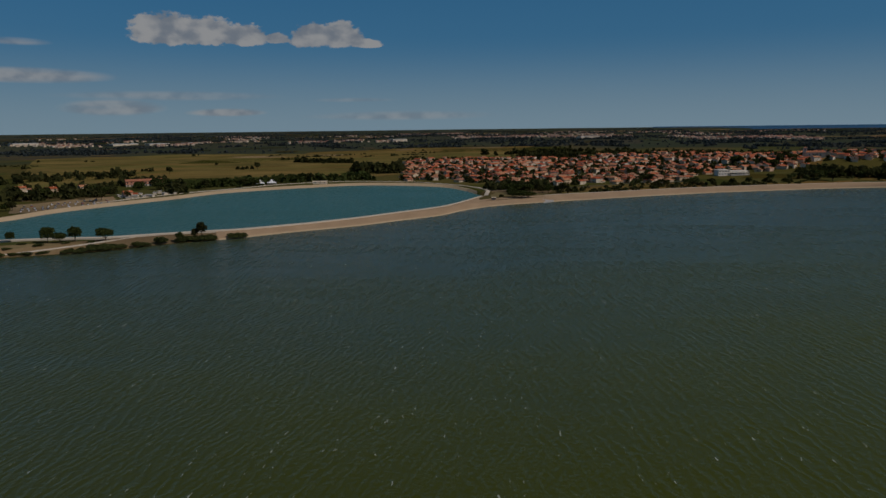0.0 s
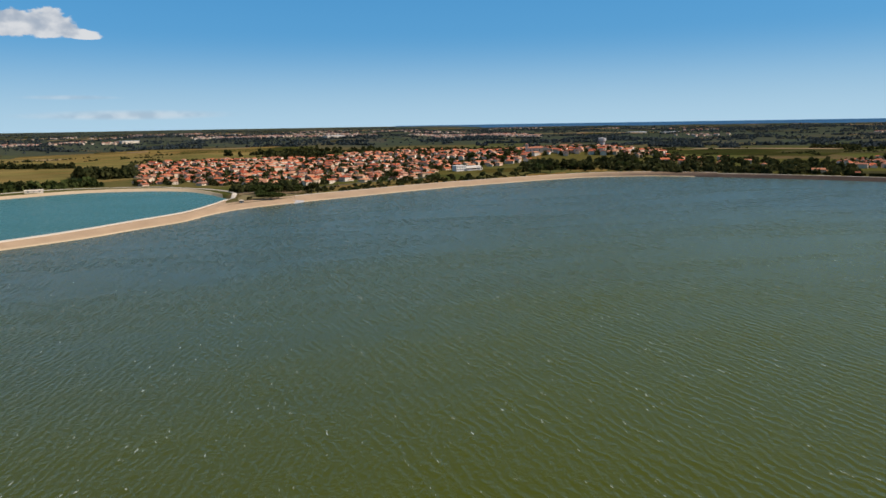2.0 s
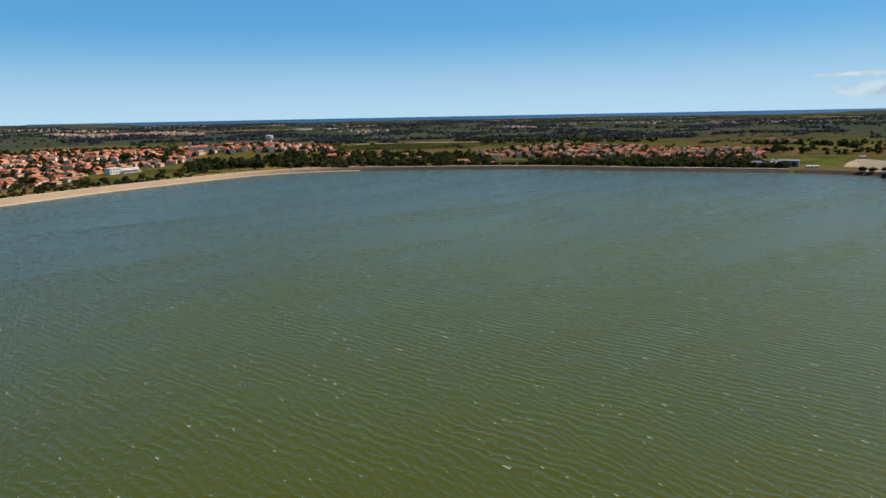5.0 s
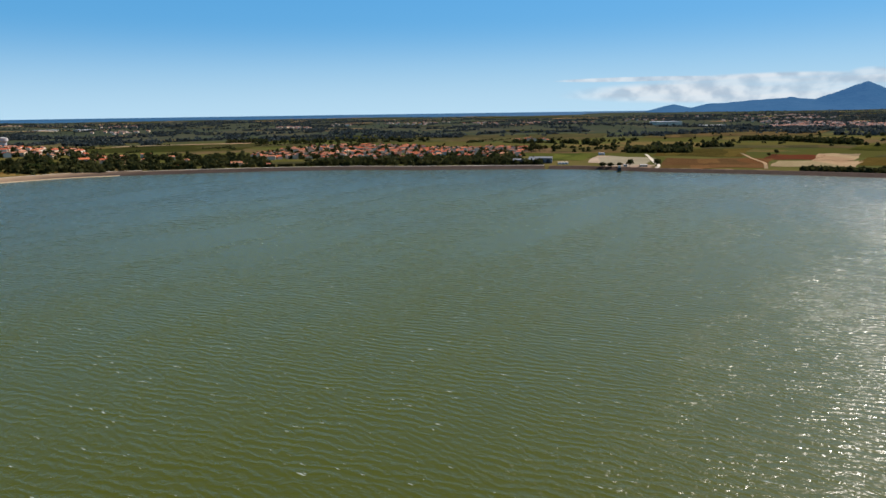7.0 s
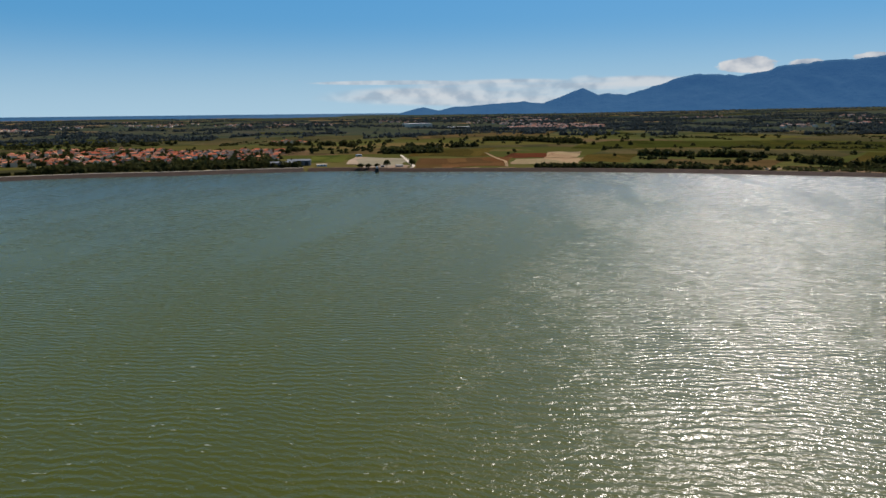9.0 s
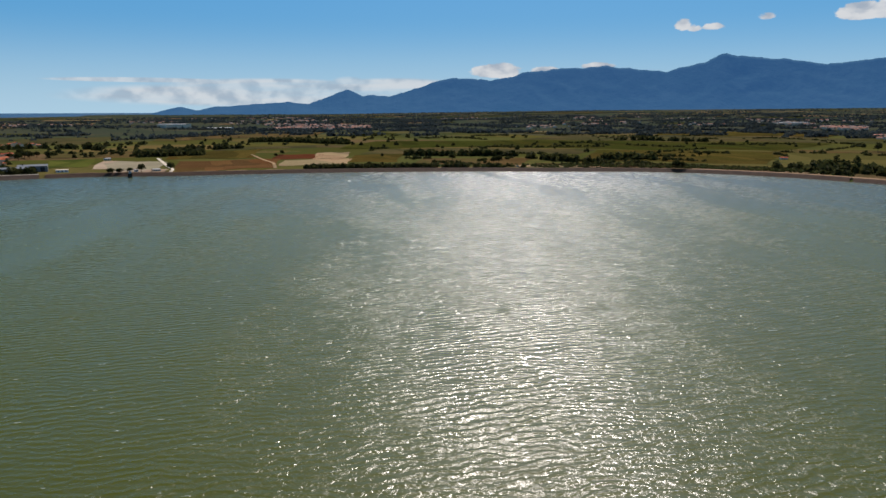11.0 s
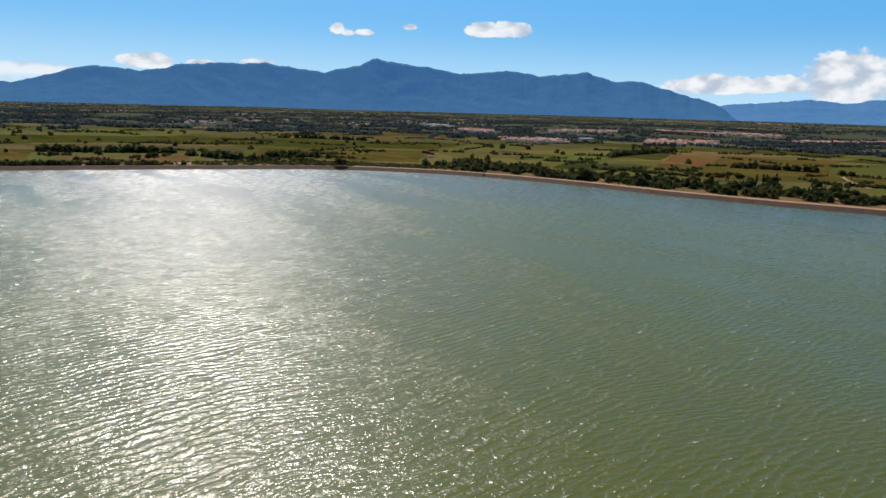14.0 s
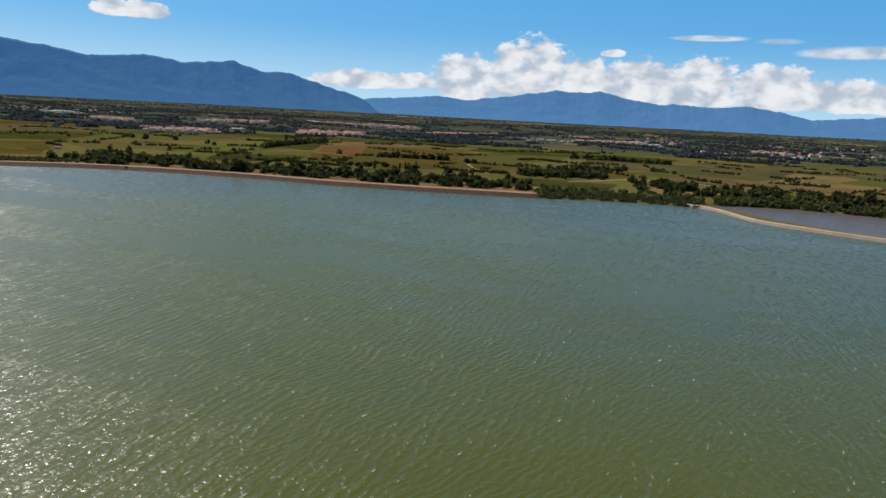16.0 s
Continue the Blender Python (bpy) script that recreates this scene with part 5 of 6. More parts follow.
thicket("dam_woods", np.column_stack([dam, shore(dam) + 36 + 55 * rng.uniform(0, 1, 330)]), 8, 6.5, 22, LEAF, "dense dark trees and bushes behind the dam")
thicket("plain_bushes", np.concatenate([region(800, -31, 30, 2150, 5200), region(800, 30, 98, 1900, 5200), region(900, 98, 203, 1850, 5500)]), 10, 6.5, 8, HAZED_WOODS, "single dark trees over the plain", "trees")
thicket("copse", np.concatenate([region(110, -2.2, 1.7, 1060, 1150), region(22, 8, 17, 1480, 1560), region(26, 14, 21, 1580, 1700)]), 10, 12, 24, LEAF, "tall dark copses beside the village")
marsh = rng.uniform(173.5, 186.2, 1100)
deep = 55 * rng.uniform(0, 1, 1100) ** 1.3
keep = np.sin(marsh * 3.1) + np.sin(marsh * 7.7 + 1) + deep / 9 > 0.2
thicket("marsh_reeds", np.column_stack([marsh, shore(marsh) + 1 + deep])[keep], 6.0, 1.7, 16, REED, "low olive reeds and willow scrub at the water", "reeds", -9)
marsh = rng.uniform(174, 186.5, 80)
thicket("marsh_willows", np.column_stack([marsh, shore(marsh) + 24 + 60 * rng.uniform(0, 1, 80)]), 7, 4.2, 26, OLIVE, "loose willow bushes in the marsh", "scrub", 5)
marsh = rng.uniform(187.5, 204, 420)
thicket("pond_reeds", np.column_stack([marsh, cubic(POND_FAR, marsh) + rng.uniform(-2, 45, 420)]), 6.5, 4.5, 20, OLIVE, "dark willow scrub behind the pond", "scrub")
isle = rng.uniform(193.5, 204, 90)
thicket("pond_islet", np.column_stack([isle, 745 + 1.2 * (isle - 198) + rng.normal(0, 3, 90)]), 4.0, 1.6, 14, REED, "low reedy islet in the pond", "reeds", -9)

thicket("plain_woods", np.concatenate([
    belts(85, -31, 30, 2150, 5500, 60, 8.0), belts(170, 28, 100, 1850, 6000, 60, 8.0), belts(430, 98, 203, 1800, 6500, 55, 7.0), belts(150, 98, 146, 2600, 9000, 60, 6.0)]), 12, 8, 8, HAZED_WOODS, "dark woods and hedges across the plain")
thicket("far_forest", belts(420, -31, 203, 4500, 20000, 60, 12.0), 26, 11, 6, HAZED_WOODS, "dark forest towards the horizon")
thicket("meadow_trees", np.concatenate([clustered(40, -26, 4, 1180, 2000, 16, 0.25, 0.006), region(70, 80, 87, 1160, 1650), region(60, 88, 108, 1300, 2000), region(60, 104, 160, 950, 1700)]), 7, 6, 24, LEAF, "single trees standing in the meadows", "trees")

# ---------------------------------------------------------------- the villages
HOUSES = [
    house(12, 9, 1, label="single-storey house with cream walls and terracotta roof"),
    house(11, 9, 2, label="two-storey rendered house with terracotta gable roof"),
    house(13, 11, 1, "hip", label="low villa with hipped terracotta roof"),
    house(10, 9, 2, wing=6, label="two-storey house with a lower tiled wing"),
    house(17, 9, 2, label="long terraced house with terracotta roof"),
    house(11, 10, 2, "hip", label="square two-storey house with hipped tiled roof"),
]


def near_edge(az):
    return np.interp(az, (0, 2, 6, 14, 20, 24, 26.5, 29.5, 33), (950, 905, 865, 815, 845, 900, 985, 1040, 1090))


def far_edge(az):
    return np.interp(az, (0, 2, 10, 16, 20, 26, 31, 33), (1240, 1330, 1330, 1340, 1450, 1560, 1500, 1300))


def plots(az0, az1, near, far, seed, row=21.0, gap=17.0, skip=0.12, bend=14.0):
    """Building plots in rows of streets: compass angle, distance, turn."""
    g = np.random.default_rng(seed)
    spots = []
    r = 800.0
    while r < 1800:
        az = az0 + g.uniform(0, 1)
        while az < az1:
            rr = r + bend * math.sin(az * 0.9 + seed) + g.uniform(-10, 10)
            if near(az) < rr < far(az) and g.uniform() > skip:
                spots.append((az, rr, 36 + 14 * math.sin(az * 0.6 + rr / 110) + g.uniform(-16, 16) + (90 if g.uniform() < 0.25 else 0) + (180 if g.uniform() < 0.5 else 0)))
            az += math.degrees((gap + g.uniform(-2, 8)) / rr)
        r += row + g.uniform(-2, 3)
    return spots


village = plots(1.8, 33, near_edge, far_edge, 5, 18, 13.5, 0.16)
ridge = plots(30.5, 44, lambda a: 1130, lambda a: 1320 - 4 * abs(a - 36), 6, 20, 15)
slope = plots(44, 54, lambda a: 1075 + 6 * abs(a - 48), lambda a: 1215, 7, 40, 30, 0.35)
second = plots(55.8, 78, lambda a: np.interp(a, (55, 58, 64, 67, 78), (1090, 1075, 1040, 1010, 1005)), lambda a: np.interp(a, (55, 58, 61, 66, 70, 78), (1200, 1330, 1480, 1480, 1320, 1290)), 8, 22, 17, 0.1)
hamlet = plots(77.3, 80.5, lambda a: 1600, lambda a: 1700, 9, 30, 26, 0.2)
spots = sorted(village + ridge + slope + second, key=lambda s: s[1] * (0.92 if 30 < s[0] < 44 else 1.0))
things, rest = spots[:300], spots[300:] + hamlet
pick = np.random.default_rng(3)
for az, r, turn in things:
    two = 30 < az < 44
    put(HOUSES[(1, 3, 4, 5)[pick.integers(4)] if two else (0, 2, 0, 2, 3, 0, 1, 5)[pick.integers(8)]], az, r, pick.uniform(0.78, 1.12), turn)


def joined_houses(name, places, label, size=1.0, tiles=None):
    """Houses too far off to tell apart, as one mesh: gabled blocks with tiled roofs."""
    verts, faces, mats = [], [], []
    for az, D, turn in places:
        r = float(out(D))
        k = size * r / D
        w, d, h = pick.uniform(9, 16) * k, pick.uniform(8, 10) * k, (3.0 if pick.uniform() < 0.5 else 5.8) * k
        o = at(az, r)
        c, s = math.cos(radians(turn)), math.sin(radians(turn))
        n = len(verts)
        rise = 0.16 * d
        for x, y, z in ((-w, -d, -2), (w, -d, -2), (w, d, -2), (-w, d, -2), (-w, -d, 2 * h), (w, -d, 2 * h), (w, d, 2 * h), (-w, d, 2 * h),
                        (-w, 0, 2 * h + 2 * rise), (w, 0, 2 * h + 2 * rise),
                        (-w - .8, -d - 1, 2 * h - .2), (w + .8, -d - 1, 2 * h - .2), (w + .8, d + 1, 2 * h - .2), (-w - .8, d + 1, 2 * h - .2), (-w - .8, 0, 2 * h + 2 * rise + .5), (w + .8, 0, 2 * h + 2 * rise + .5)):
            verts.append((o.x + (x * c - y * s) / 2, o.y + (x * s + y * c) / 2, o.z + z / 2))
        for f, m in (((0, 1, 5, 4), 0), ((2, 3, 7, 6), 0), ((1, 2, 6, 9, 5), 0), ((3, 0, 4, 8, 7), 0), ((10, 11, 15, 14), 1), ((12, 13, 14, 15), 1)):
            faces.append([n + i for i in f])
            mats.append(m)
    me = bpy.data.meshes.new(name)
    me.from_pydata(verts, [], faces)
    me.materials.append(WALL_FAR)
    me.materials.append(tiles or ROOF_FAR)
    me.polygons.foreach_set("material_index", mats)
    me.update()
    return tagged(new(name, me), label, "houses", kind="stuff")


joined_houses("village_roofs", rest, "dense terracotta-roofed houses of the villages' far streets", 0.95, ROOF_ROWS)


def town(n, az0, az1, d0, d1, seed, clumps):
    g = np.random.default_rng(seed)
    c = np.column_stack([g.uniform(az0, az1, clumps), np.exp(g.uniform(np.log(d0), np.log(d1), clumps))])
    i = g.integers(0, clumps, n)
    return [(c[k, 0] + g.normal(0, 0.9), c[k, 1] * (1 + g.normal(0, 0.025)), g.uniform(0, 180)) for k in i]


def band(n, az0, az1, d0, d1, seed):
    """A quarter of a far town, wide and shallow."""
    g = np.random.default_rng(seed)
    return [(a, (d0 + (d1 - d0) * (a - az0) / (az1 - az0)) * (1 + g.normal(0, 0.03)), g.uniform(0, 180)) for a in az0 + (az1 - az0) * g.beta(1.3, 1.3, n)]


joined_houses("far_towns", band(192, 146, 151.6, 2950, 3050, 1) + band(368, 154.5, 163.6, 3650, 3750, 2) + band(144, 153.5, 159.2, 1990, 2150, 3) + band(112, 142, 147.5, 1830, 1790, 4) + band(112, 164, 169, 3100, 3200, 5)
              + band(96, 165.5, 170, 2850, 3300, 6) + band(144, 176, 182, 2650, 2900, 7) + band(64, 189.5, 192, 3150, 3050, 8) + band(96, 138.5, 141.5, 2700, 2700, 9)
              + town(256, 97, 104, 2700, 3300, 2, 5) + town(1120, -30, 34, 3300, 8000, 3, 50) + band(272, 8.5, 20.5, 4400, 3800, 10) + band(208, 1.5, 7, 7500, 6300, 11) + band(240, 23, 34, 4300, 3600, 12) + band(96, 29, 34, 3450, 3600, 13)
              + town(352, 35, 100, 3000, 6500, 4, 24) + town(192, 110, 140, 2600, 6000, 5, 20) + town(144, 173, 200, 2400, 5000, 6, 16), "distant towns of pale walls and tiled roofs", 1.2)

# trees between the houses
gardens = [(az + rng.uniform(-0.5, 0.5), r + rng.uniform(-11, 11)) for az, r, _ in spots for _ in range(rng.integers(0, 4))]
thicket("garden_trees", gardens, 7.0, 6.4, 22, LEAF, "dark garden trees between the houses", "trees")

# ---------------------------------------------------------------- single buildings


def turned(root, az, r, turn=0.0, sink=0.0):
    """Stands a building on the land with its front (-y) to the lake."""
    root.matrix_world = Matrix.Translation(at(az, float(out(r)), -sink)) @ Matrix.Rotation(radians(-az + turn), 4, "Z")
    return root


def window(root, x0, x1, y0, y1, z0, z1):
    """A window with its own sill."""
    pane = part("window", boxed((x0, x1, y0, y1, z0, z1)), GLASS, root)
    part("sill", boxed((x0 - 0.1, x1 + 0.1, y0 - 0.1, y1, z0 - 0.12, z0)), CONCRETE, pane, "pale stone sill")
    return pane


def lodge():
    root = empty("lodge", "long salmon two-storey lodge with a tiled roof among trees", "building")
    part("wall", walls(42, 12, 6.6, 0.3), SALMON, root)
    part("roof", gable(42, 12, 6.6, 0.3, 0.7), TILES, root)
    part("porch", boxed((-21, 21, -8.4, -6, -1, 2.8)), CREAM, root)
    part("porch_roof", boxed((-21.4, 21.4, -8.9, -5.9, 2.8, 3.1)), TILES, root)
    for i in range(10):
        x = -18.9 + i * 4.2
        window(root, x - 0.7, x + 0.7, -6.06, -5.9, 3.9, 5.5)
        window(root, x - 0.8, x + 0.8, -8.46, -8.3, 0.3, 2.2)
    return turned(root, -18.4, 938, 6)


def marquee(az, r, w):
    root = empty("marquee", "white peaked marquee on the beach", "tent", "beach marquees")
    x = w / 2
    part("canopy", solid([[(-x, -x, 2.6), (x, -x, 2.6), (x * 0.35, -x * 0.35, 4.0), (-x * 0.35, -x * 0.35, 4.0)], [(x, -x, 2.6), (x, x, 2.6), (x * 0.35, x * 0.35, 4.0), (x * 0.35, -x * 0.35, 4.0)],
                          [(x, x, 2.6), (-x, x, 2.6), (-x * 0.35, x * 0.35, 4.0), (x * 0.35, x * 0.35, 4.0)], [(-x, x, 2.6), (-x, -x, 2.6), (-x * 0.35, -x * 0.35, 4.0), (-x * 0.35, x * 0.35, 4.0)],
                          [(-x * 0.35, -x * 0.35, 4.0), (x * 0.35, -x * 0.35, 4.0), (0, 0, 7.2)], [(x * 0.35, -x * 0.35, 4.0), (x * 0.35, x * 0.35, 4.0), (0, 0, 7.2)],
                          [(x * 0.35, x * 0.35, 4.0), (-x * 0.35, x * 0.35, 4.0), (0, 0, 7.2)], [(-x * 0.35, x * 0.35, 4.0), (-x * 0.35, -x * 0.35, 4.0), (0, 0, 7.2)]]), CANVAS, root)
    part("valance", boxed((-x, x, -x - 0.03, -x + 0.03, 2.1, 2.6), (-x, x, x - 0.03, x + 0.03, 2.1, 2.6)), CANVAS, root)
    for sx in (-1, 1):
        for sy in (-1, 1):
            part("post", boxed((sx * x - 0.08, sx * x + 0.08, sy * x - 0.08, sy * x + 0.08, -0.5, 2.6)), WHITE, root)
    return turned(root, az, r)


def hut(label, category="hut", group="beach huts", w=9.0, d=4.5, mat=None, roof=None):
    root = empty("hut", label, category, group)
    part("wall", boxed((-w / 2, w / 2, -d / 2, d / 2, -0.8, 2.5)), mat or CREAM, root)
    part("roof", gable(w, d, 2.5, 0.2, 0.4, 0.12), roof or CONCRETE, root)
    window(root, -w * 0.3 - 0.7, -w * 0.3 + 0.7, -d / 2 - 0.05, -d / 2 + 0.1, 0.9, 2.0)
    window(root, w * 0.3 - 0.7, w * 0.3 + 0.7, -d / 2 - 0.05, -d / 2 + 0.1, 0.9, 2.0)
    door = part("door", boxed((-0.5, 0.5, -d / 2 - 0.05, -d / 2 + 0.1, 0, 2.05)), DOORWOOD, root)
    part("door_handle", boxed((0.32, 0.42, -d / 2 - 0.1, -d / 2 - 0.05, 0.98, 1.04)), DARK, door)
    return root


def school():
    root = empty("modern_building", "long white flat-roofed modern building on the slope", "building")
    part("wall", boxed((-21, -5, -5, 7, -3, 7.4), (-5, 21, -4, 7, -3, 5.6)), OFFWHITE, root)
    part("roof", boxed((-21.4, -4.6, -5.4, 7.4, 7.4, 7.8), (-4.6, 21.4, -4.6, 7.4, 5.6, 6.0)), OFFWHITE, root)
    part("terrace", boxed((-5, 22, -9, -4, -3, 1.0)), CONCRETE, root)
    part("canopy", boxed((-5, 22, -7.5, -4, 3.9, 4.15)), OFFWHITE, root)
    for i in range(8):
        x = -3 + i * 3.1
        part("window", boxed((x - 1.2, x + 1.2, -4.06, -3.9, 1.8, 3.2)), DARK, root)
    for i in range(4):
        x = -19 + i * 4.0
        part("window", boxed((x - 1.3, x + 1.3, -5.06, -4.9, 4.9, 6.0)), DARK, root)
        part("window", boxed((x - 1.3, x + 1.3, -5.06, -4.9, 1.6, 2.8)), DARK, root)
    for i in range(6):
        x = -4.5 + i * 5.2
        part("column", boxed((x - 0.15, x + 0.15, -7.4, -7.1, 1.0, 3.9)), OFFWHITE, root)
    return turned(root, 27.9, 992, 32)


def church():
    root = empty("church", "cream stone village church with a square bell tower", "church")
    part("nave", walls(26, 11, 8.5, 0.4), CREAM, root)
    part("roof", gable(26, 11, 8.5, 0.4), TILES, root)
    part("tower", boxed((-16.5, -11.5, -3, 2.4, -2, 14.6), (-16.8, -11.2, -3.3, 2.7, 14.6, 15.1)), CREAM, root)
    part("tower_roof", solid([[(-16.6, -3.1, 15.1), (-11.4, -3.1, 15.1), (-14, -0.3, 16.9)], [(-11.4, -3.1, 15.1), (-11.4, 2.5, 15.1), (-14, -0.3, 16.9)], [(-11.4, 2.5, 15.1), (-16.6, 2.5, 15.1), (-14, -0.3, 16.9)], [(-16.6, 2.5, 15.1), (-16.6, -3.1, 15.1), (-14, -0.3, 16.9)]]), TILES, root)
    # dark panel on the tower wall, painted shade of an open belfry
    part("belfry_opening", boxed((-14.7, -13.3, -3.06, -2.9, 11.2, 13.6)), DARK, root)
    for i in range(4):
        window(root, -8 + i * 5 - 0.5, -8 + i * 5 + 0.5, -5.56, -5.4, 3.5, 6.5)
    return turned(root, 33.5, 1178, 4)


def water_tower():
    root = empty("water_tower", "pale concrete water tower with a round white tank", "water tower")

    def ring(rows, seg=28):
        bm = bmesh.new()
        loops = [[bm.verts.new((r * math.cos(6.2832 * i / seg), r * math.sin(6.2832 * i / seg), z)) for i in range(seg)] for r, z in rows]
        for lo, hi in zip(loops, loops[1:]):
            for i in range(seg):
                bm.faces.new((lo[i], lo[(i + 1) % seg], hi[(i + 1) % seg], hi[i]))
        bm.faces.new(loops[-1])
        return bm

    part("shaft", ring(((5.0, -2), (4.6, 8), (4.5, 14.5))), CONCRETE, root)
    part("tank", ring(((4.5, 14.5), (5.2, 15.4), (6.6, 16.8), (6.8, 17.4), (6.8, 21.6))), CONCRETE, root)
    part("roof", ring(((7.0, 21.6), (7.0, 22.0), (4, 22.8), (0.6, 23.2), (0.6, 23.9))), CONCRETE, root)
    part("door", boxed((-0.6, 0.6, -5.08, -4.7, -0.5, 1.8)), DARK, root)
    return turned(root, 38.85, 1285, 0, 3.5)


def hangar(az, r, w, d, h, turn):
    root = empty("hangar", "low blue-grey sheet-metal hangar behind the dam", "hangar", "hangars behind the dam")
    part("wall", walls(w, d, h, 0.16), SHEET, root)
    part("roof", gable(w, d, h, 0.16, 0.6, 0.25), SHEET, root)
    for i in range(3):
        x = -w / 3 + i * w / 3
        part("gate", boxed((x - 2.2, x + 2.2, -d / 2 - 0.08, -d / 2 + 0.1, 0, h * 0.8)), DARK, root)
    return turned(root, az, r, turn)


def intake():
    root = empty("intake_tower", "small dark intake tower with a footbridge off the dam", "tower")
    part("tower", boxed((-2, 2, -2, 2, -4, 4.0), (-2.6, 2.6, -2.6, 2.6, 4.0, 4.4)), DARK, root)
    part("cabin", boxed((-1.4, 1.4, -1.4, 1.4, 4.4, 6.6), (-1.8, 1.8, -1.8, 1.8, 6.6, 6.9)), CONCRETE, root)
    part("deck", boxed((-0.8, 0.8, 2, 21, 3.6, 3.9)), CONCRETE, root)
    for s in (-0.8, 0.75):
        part("rail", boxed((s, s + 0.05, 2, 21, 4.85, 4.95), *[(s, s + 0.05, 2 + 3 * i, 2.06 + 3 * i, 3.9, 4.9) for i in range(7)]), DARK, root)
    root.matrix_world = Matrix.Translation(polar(85.6, float(shore(85.6)) - 13)) @ Matrix.Rotation(radians(-85.6), 4, "Z")
    return root


def shed(az, r, w, d, h, label, turn=0.0, mat=None):
    """A far flat-roofed industrial building."""
    D = r
    k = float(out(D)) / D
    root = empty("warehouse", label, "warehouse", "far warehouses")
    part("wall", boxed((-w * k / 2, w * k / 2, -d * k / 2, d * k / 2, -6, h * k)), mat or CREAM, root)
    part("roof", boxed((-w * k / 2 - 1, w * k / 2 + 1, -d * k / 2 - 1, d * k / 2 + 1, h * k, h * k + 0.8)), WHITE, root)
    return turned(root, az, r, turn)


lodge()
marquee(-9.75, 893, 11)
marquee(-8.85, 893, 11)
school()
church()
water_tower()
hangar(77.9, 912, 34, 16, 5.5, 4)
hangar(79.3, 930, 30, 18, 6.5, -3)
intake()
turned(hut("low cream beach pavilion with a flat tiled roof", "pavilion", "beach huts", 18, 8, CREAM, CREAM), -5.0, 874)
turned(hut("small white kiosk behind the dam", "kiosk", "", 13, 6, WHITE, CREAM), 81.1, 905)
turned(hut("low pale store beside the parking lot", "store", "", 9, 6, CREAM, CONCRETE), 87.45, 862, 10)
turned(hut("small white store under the lot's trees", "store", "", 4, 4, WHITE, CONCRETE), 86.05, 864, 10)
turned(hut("white cottage beside the parking lot", "cottage", "", 8, 6, WHITE, CONCRETE), 84.15, 1085, 20)
turned(hut("pale stone block hut at the causeway's end", "hut", "", 4, 3.5, CREAM, CREAM), 9.4, 645)
caravan = hut("pale mobile home with a light grey roof", "mobile home", "mobile homes on the campsite", 9, 4, CREAM, CONCRETE)
g = np.random.default_rng(31)
for i in range(13):
    az = -20.2 + 0.36 * i
    put(caravan, az, float(cubic(BASIN_FAR, np.array(az))) + g.uniform(34, 84), g.uniform(0.7, 1.0), g.uniform(0, 180))
drop_template(caravan)
CARPAINT = varied("car_paint", ((0.0, (0.75, 0.75, 0.74)), (0.35, (0.40, 0.41, 0.42)), (0.55, (0.05, 0.05, 0.06)), (0.75, (0.70, 0.70, 0.68)), (0.9, (0.30, 0.06, 0.05)), (1.0, (0.06, 0.10, 0.22))), rough=0.35, fine=3.0, grime=0.05)
RUBBER = rough_stuff("tyre_rubber", (0.015, 0.015, 0.015), (0.03, 0.03, 0.03), big=2, fine=8, relief=0)


def car():
    """A small parked hatchback."""
    root = empty("car", "small parked car on the gravel lot", "car", "parked cars by the beach")
    side = ((-2.1, 0.35), (-2.1, 0.85), (-1.9, 0.95), (1.0, 0.95), (2.05, 0.78), (2.1, 0.35))
    cabin = ((-1.95, 0.95), (-1.6, 1.45), (0.2, 1.47), (1.0, 0.95))

    def extrude(points, half, inset):
        lo, hi = [(x, -half + inset * (z > 1.2), z) for x, z in points], [(x, half - inset * (z > 1.2), z) for x, z in points]
        n = len(points)
        return solid([lo, hi[::-1]] + [[lo[i], hi[i], hi[(i + 1) % n], lo[(i + 1) % n]] for i in range(n)])

    part("body", extrude(side, 0.85, 0.0), CARPAINT, root)
    top = part("cabin", extrude(cabin, 0.8, 0.15), GLASS, root, "dark glazed cabin")
    part("car_roof", boxed((-1.5, 0.15, -0.62, 0.62, 1.46, 1.52)), CARPAINT, top)
    for x in (-1.3, 1.3):
        for y in (-0.78, 0.78):
            bm = bmesh.new()
            bmesh.ops.create_cone(bm, cap_ends=True, segments=14, radius1=0.32, radius2=0.32, depth=0.2, matrix=Matrix.Translation((x, y, 0.32)) @ Matrix.Rotation(math.pi / 2, 4, "X"))
            part("wheel", bm, RUBBER, root)
    return root


field(-27.3, -20.5, 700, 788, F_PALE, "pale gravel car park behind the beach", 0, 0.55)
parked = car()
g = np.random.default_rng(44)
for i, (a0, a1, d0, d1) in enumerate(((-26.6, -21.0, 694, 742), (-26.6, -21.0, 714, 762), (-26.4, -20.9, 736, 784))):
    for k in range(14):
        if g.uniform() < 0.8:
            s = (k + g.uniform(-0.15, 0.15)) / 13
            put(parked, a0 + (a1 - a0) * s, d0 + (d1 - d0) * s, 1.0, -60 + g.uniform(-6, 6) + 180 * g.integers(2))
for az, d, turn in ((113.6, 31, 20), (114.1, 32, 15), (114.9, 30, 30), (116.3, 33, 10), (116.8, 32, 25)):
    put(parked, az, float(shore(az)) + d, 1.15, turn, label="light parked car on the dry verge behind the dam")["group"] = "parked cars behind the dam"
drop_template(parked)


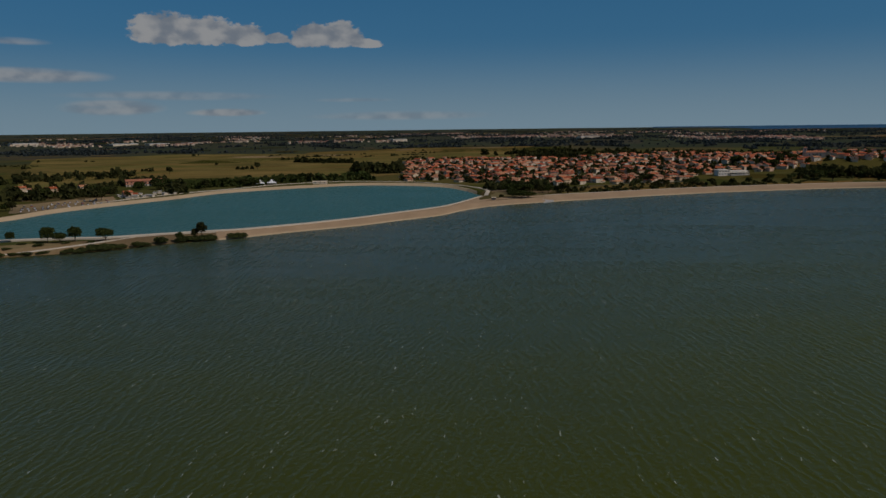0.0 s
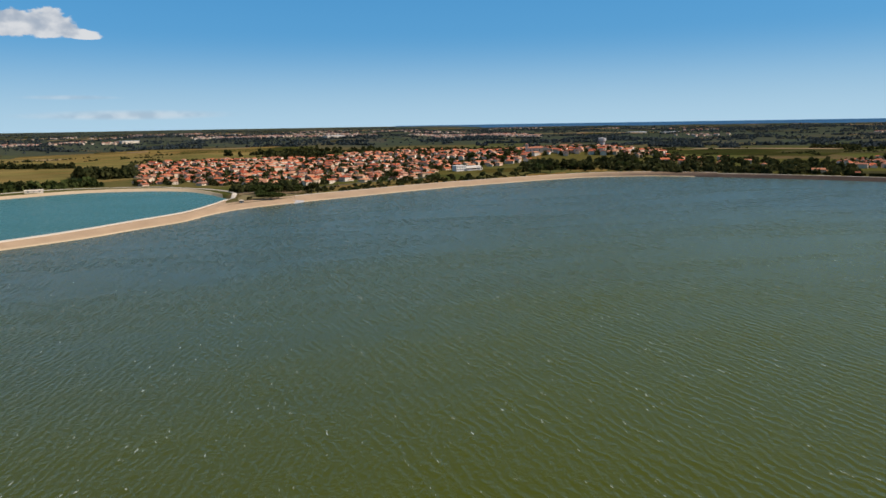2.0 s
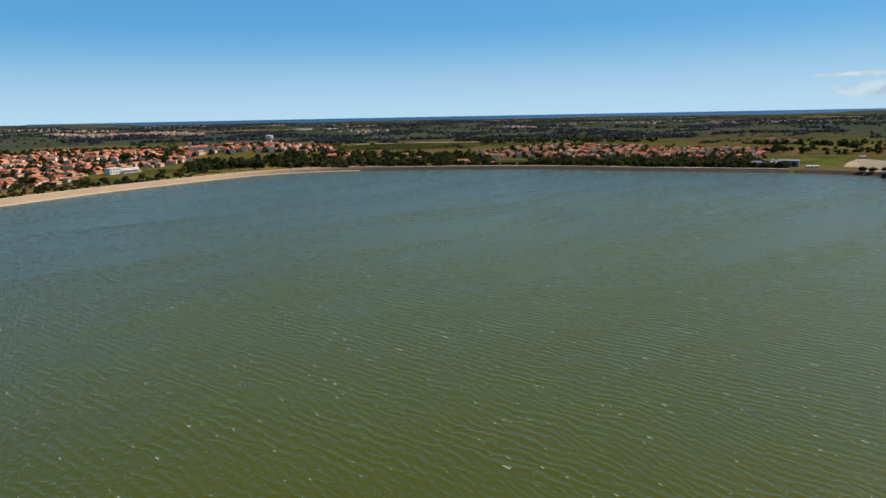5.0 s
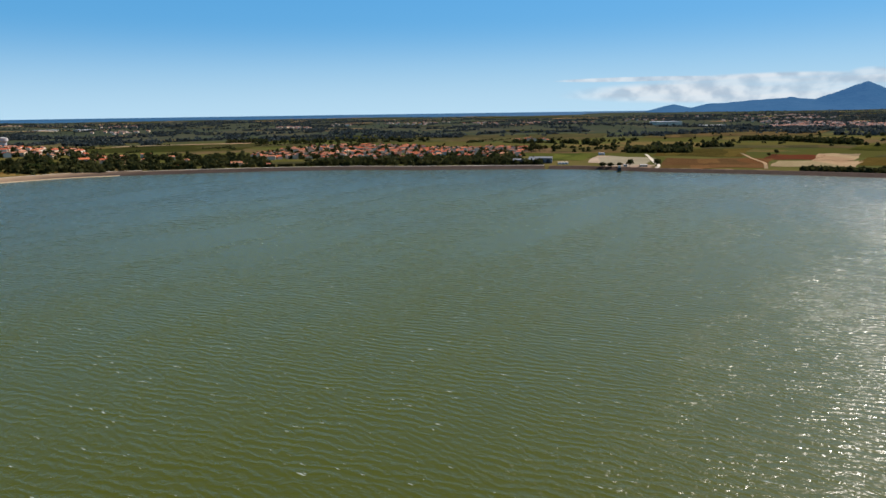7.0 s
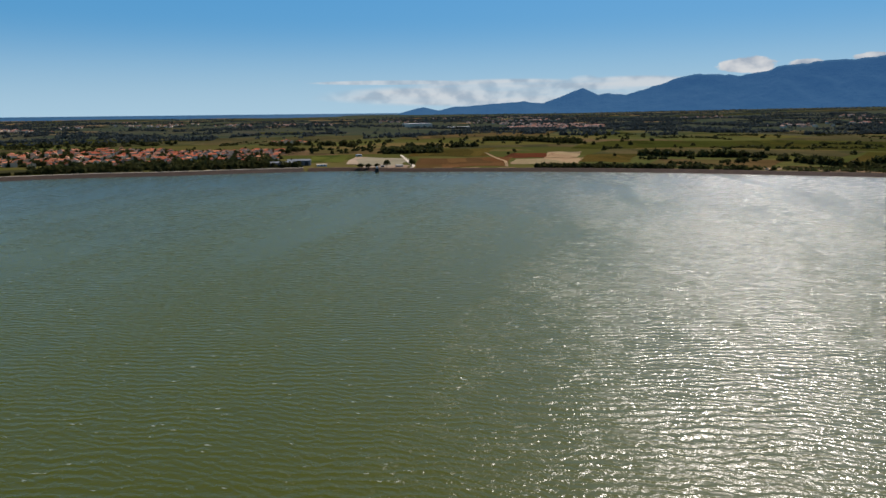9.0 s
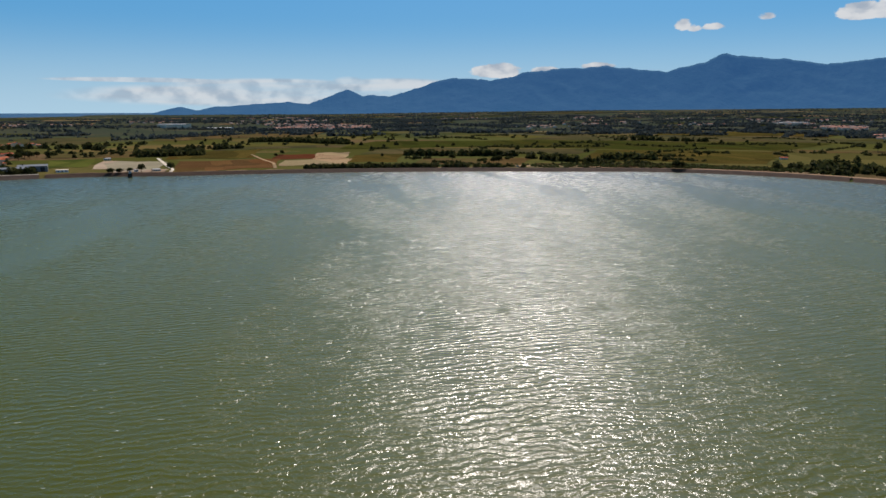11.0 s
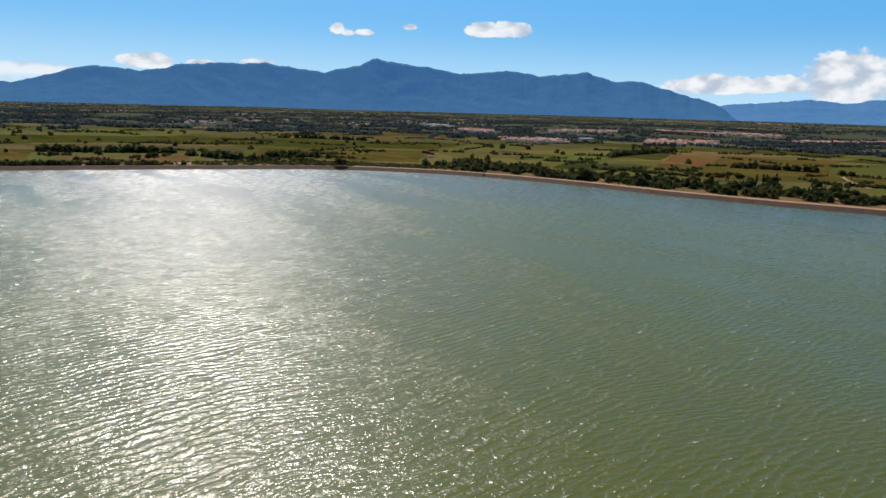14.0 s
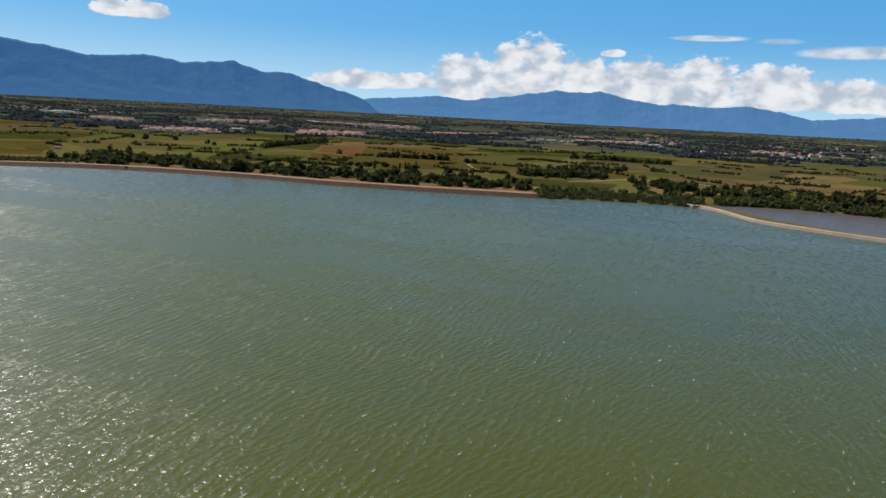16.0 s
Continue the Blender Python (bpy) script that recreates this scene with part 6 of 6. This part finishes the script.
def boat_ramp():
    """A sloping concrete slab with a raised kerb on either side, running into the water."""
    root = empty("boat_ramp", "short pale concrete boat ramp at the causeway's end", "boat ramp")
    slab = solid([[(-5, -9, -0.9), (5, -9, -0.9), (5, 9, 1.5), (-5, 9, 1.5)], [(-5, 9, -1.5), (5, 9, -1.5), (5, -9, -1.5), (-5, -9, -1.5)],
                  [(-5, -9, -1.5), (5, -9, -1.5), (5, -9, -0.9), (-5, -9, -0.9)], [(5, 9, -1.5), (-5, 9, -1.5), (-5, 9, 1.5), (5, 9, 1.5)],
                  [(5, -9, -1.5), (5, 9, -1.5), (5, 9, 1.5), (5, -9, -0.9)], [(-5, 9, -1.5), (-5, -9, -1.5), (-5, -9, -0.9), (-5, 9, 1.5)]])
    part("slab", slab, CONCRETE, root)
    for x in (-5.0, 4.6):
        part("kerb", solid([[(x, -9, -0.5), (x + 0.4, -9, -0.5), (x + 0.4, 9, 1.9), (x, 9, 1.9)], [(x, -9, -1.0), (x, 9, 1.4), (x, 9, 1.9), (x, -9, -0.5)],
                            [(x + 0.4, 9, 1.4), (x + 0.4, -9, -1.0), (x + 0.4, -9, -0.5), (x + 0.4, 9, 1.9)], [(x + 0.4, -9, -1.0), (x, -9, -1.0), (x, -9, -0.5), (x + 0.4, -9, -0.5)],
                            [(x, 9, 1.4), (x + 0.4, 9, 1.4), (x + 0.4, 9, 1.9), (x, 9, 1.9)], [(x, 9, 1.4), (x, -9, -1.0), (x + 0.4, -9, -1.0), (x + 0.4, 9, 1.4)]]), CONCRETE, root)
    root.matrix_world = Matrix.Translation(polar(13.5, float(shore(13.5)) + 1.5)) @ Matrix.Rotation(radians(-13.5 - 40), 4, "Z")
    return root


boat_ramp()
villa = house(15, 10, 2, wing=8, label="pink lakeside house with tiled roof behind the dam", group="")
turned(villa, 54.5, 968, 10)
for az, r, s in ((56.9, 975, 0.7), (52.9, 985, 0.8), (50.2, 1010, 0.8), (136.4, 1062, 0.8), (105.0, 850, 0.75), (104.2, 856, 0.7), (43.7, 1075, 1.3), (45.0, 1085, 1.0), (-19.6, 800, 0.9), (-22.5, 905, 1.0), (-24.6, 900, 1.0), (-26.5, 930, 1.0)):
    put(HOUSES[3 if s > 0.85 else 0], az, r, s, -az + 15, label="cream farmhouse with tiled roof among trees" if az > 100 else "cream rendered house with tiled roof among trees")
for az, D, w, d, h, label in (
        (-19.6, 4100, 150, 50, 7, "long white warehouse far on the plain"), (-17.2, 4000, 120, 40, 7, "long white warehouse far on the plain"), (-14.8, 3850, 90, 30, 6, "white warehouse far on the plain"),
        (-26, 4200, 140, 40, 10, "pale warehouse far on the plain"), (1.5, 3600, 90, 40, 10, "pale warehouse far on the plain"), (17, 3300, 100, 40, 10, "pale warehouse far on the plain"),
        (41.5, 4150, 110, 40, 6, "low pale warehouse far on the plain"), (44, 4300, 110, 40, 6, "low pale warehouse far on the plain"), (89.0, 3100, 120, 60, 16, "large pale grey factory on the plain"),
        (92.3, 2900, 100, 40, 8, "low pink-roofed factory on the plain"), (136.7, 3170, 130, 40, 9, "long white-roofed warehouse by the town"), (144.5, 1840, 50, 20, 4, "white-roofed sheds at the town's edge"),
        (149, 2050, 40, 20, 4, "white-roofed shed in the town"), (181.1, 2880, 60, 30, 9, "bright white shed on the plain"), (182.5, 2750, 40, 24, 8, "white shed on the plain"), (178, 2700, 36, 16, 5, "pale shed on the plain"),
        (193, 2300, 60, 24, 7, "grey farm shed on the plain")):
    shed(az, D, w, d, h, label, 35)


def clipped_hedge(az0, az1, r, h):
    """A clipped dark hedge along the shore path."""
    n = 900
    t = rng.uniform(0, 1, n)
    az = az0 + (az1 - az0) * t
    rr = r + rng.uniform(-1.3, 1.3, n)
    c = xyz(az, rr, ground(az, rr) + rng.uniform(0.1, h, n))
    return tagged(quads_object("hedge", c, rng.uniform(0.7, 1.2, n), LEAF), "dense clipped dark hedge beside the shore path", "hedge", "hedges on the dam")


for a0, a1 in ((56.4, 57.5), (57.7, 58.9), (59.1, 60.6), (60.8, 62.2)):
    clipped_hedge(a0, a1, 936, 3.6)

# the models that were copied are not part of the place
for ob in (*HOUSES, *T_ROUND, *T_PINE, T_CYPRESS, *T_SHRUB, N_LOW, N_ROUND, N_TALL, N_SHRUB):
    drop_template(ob)
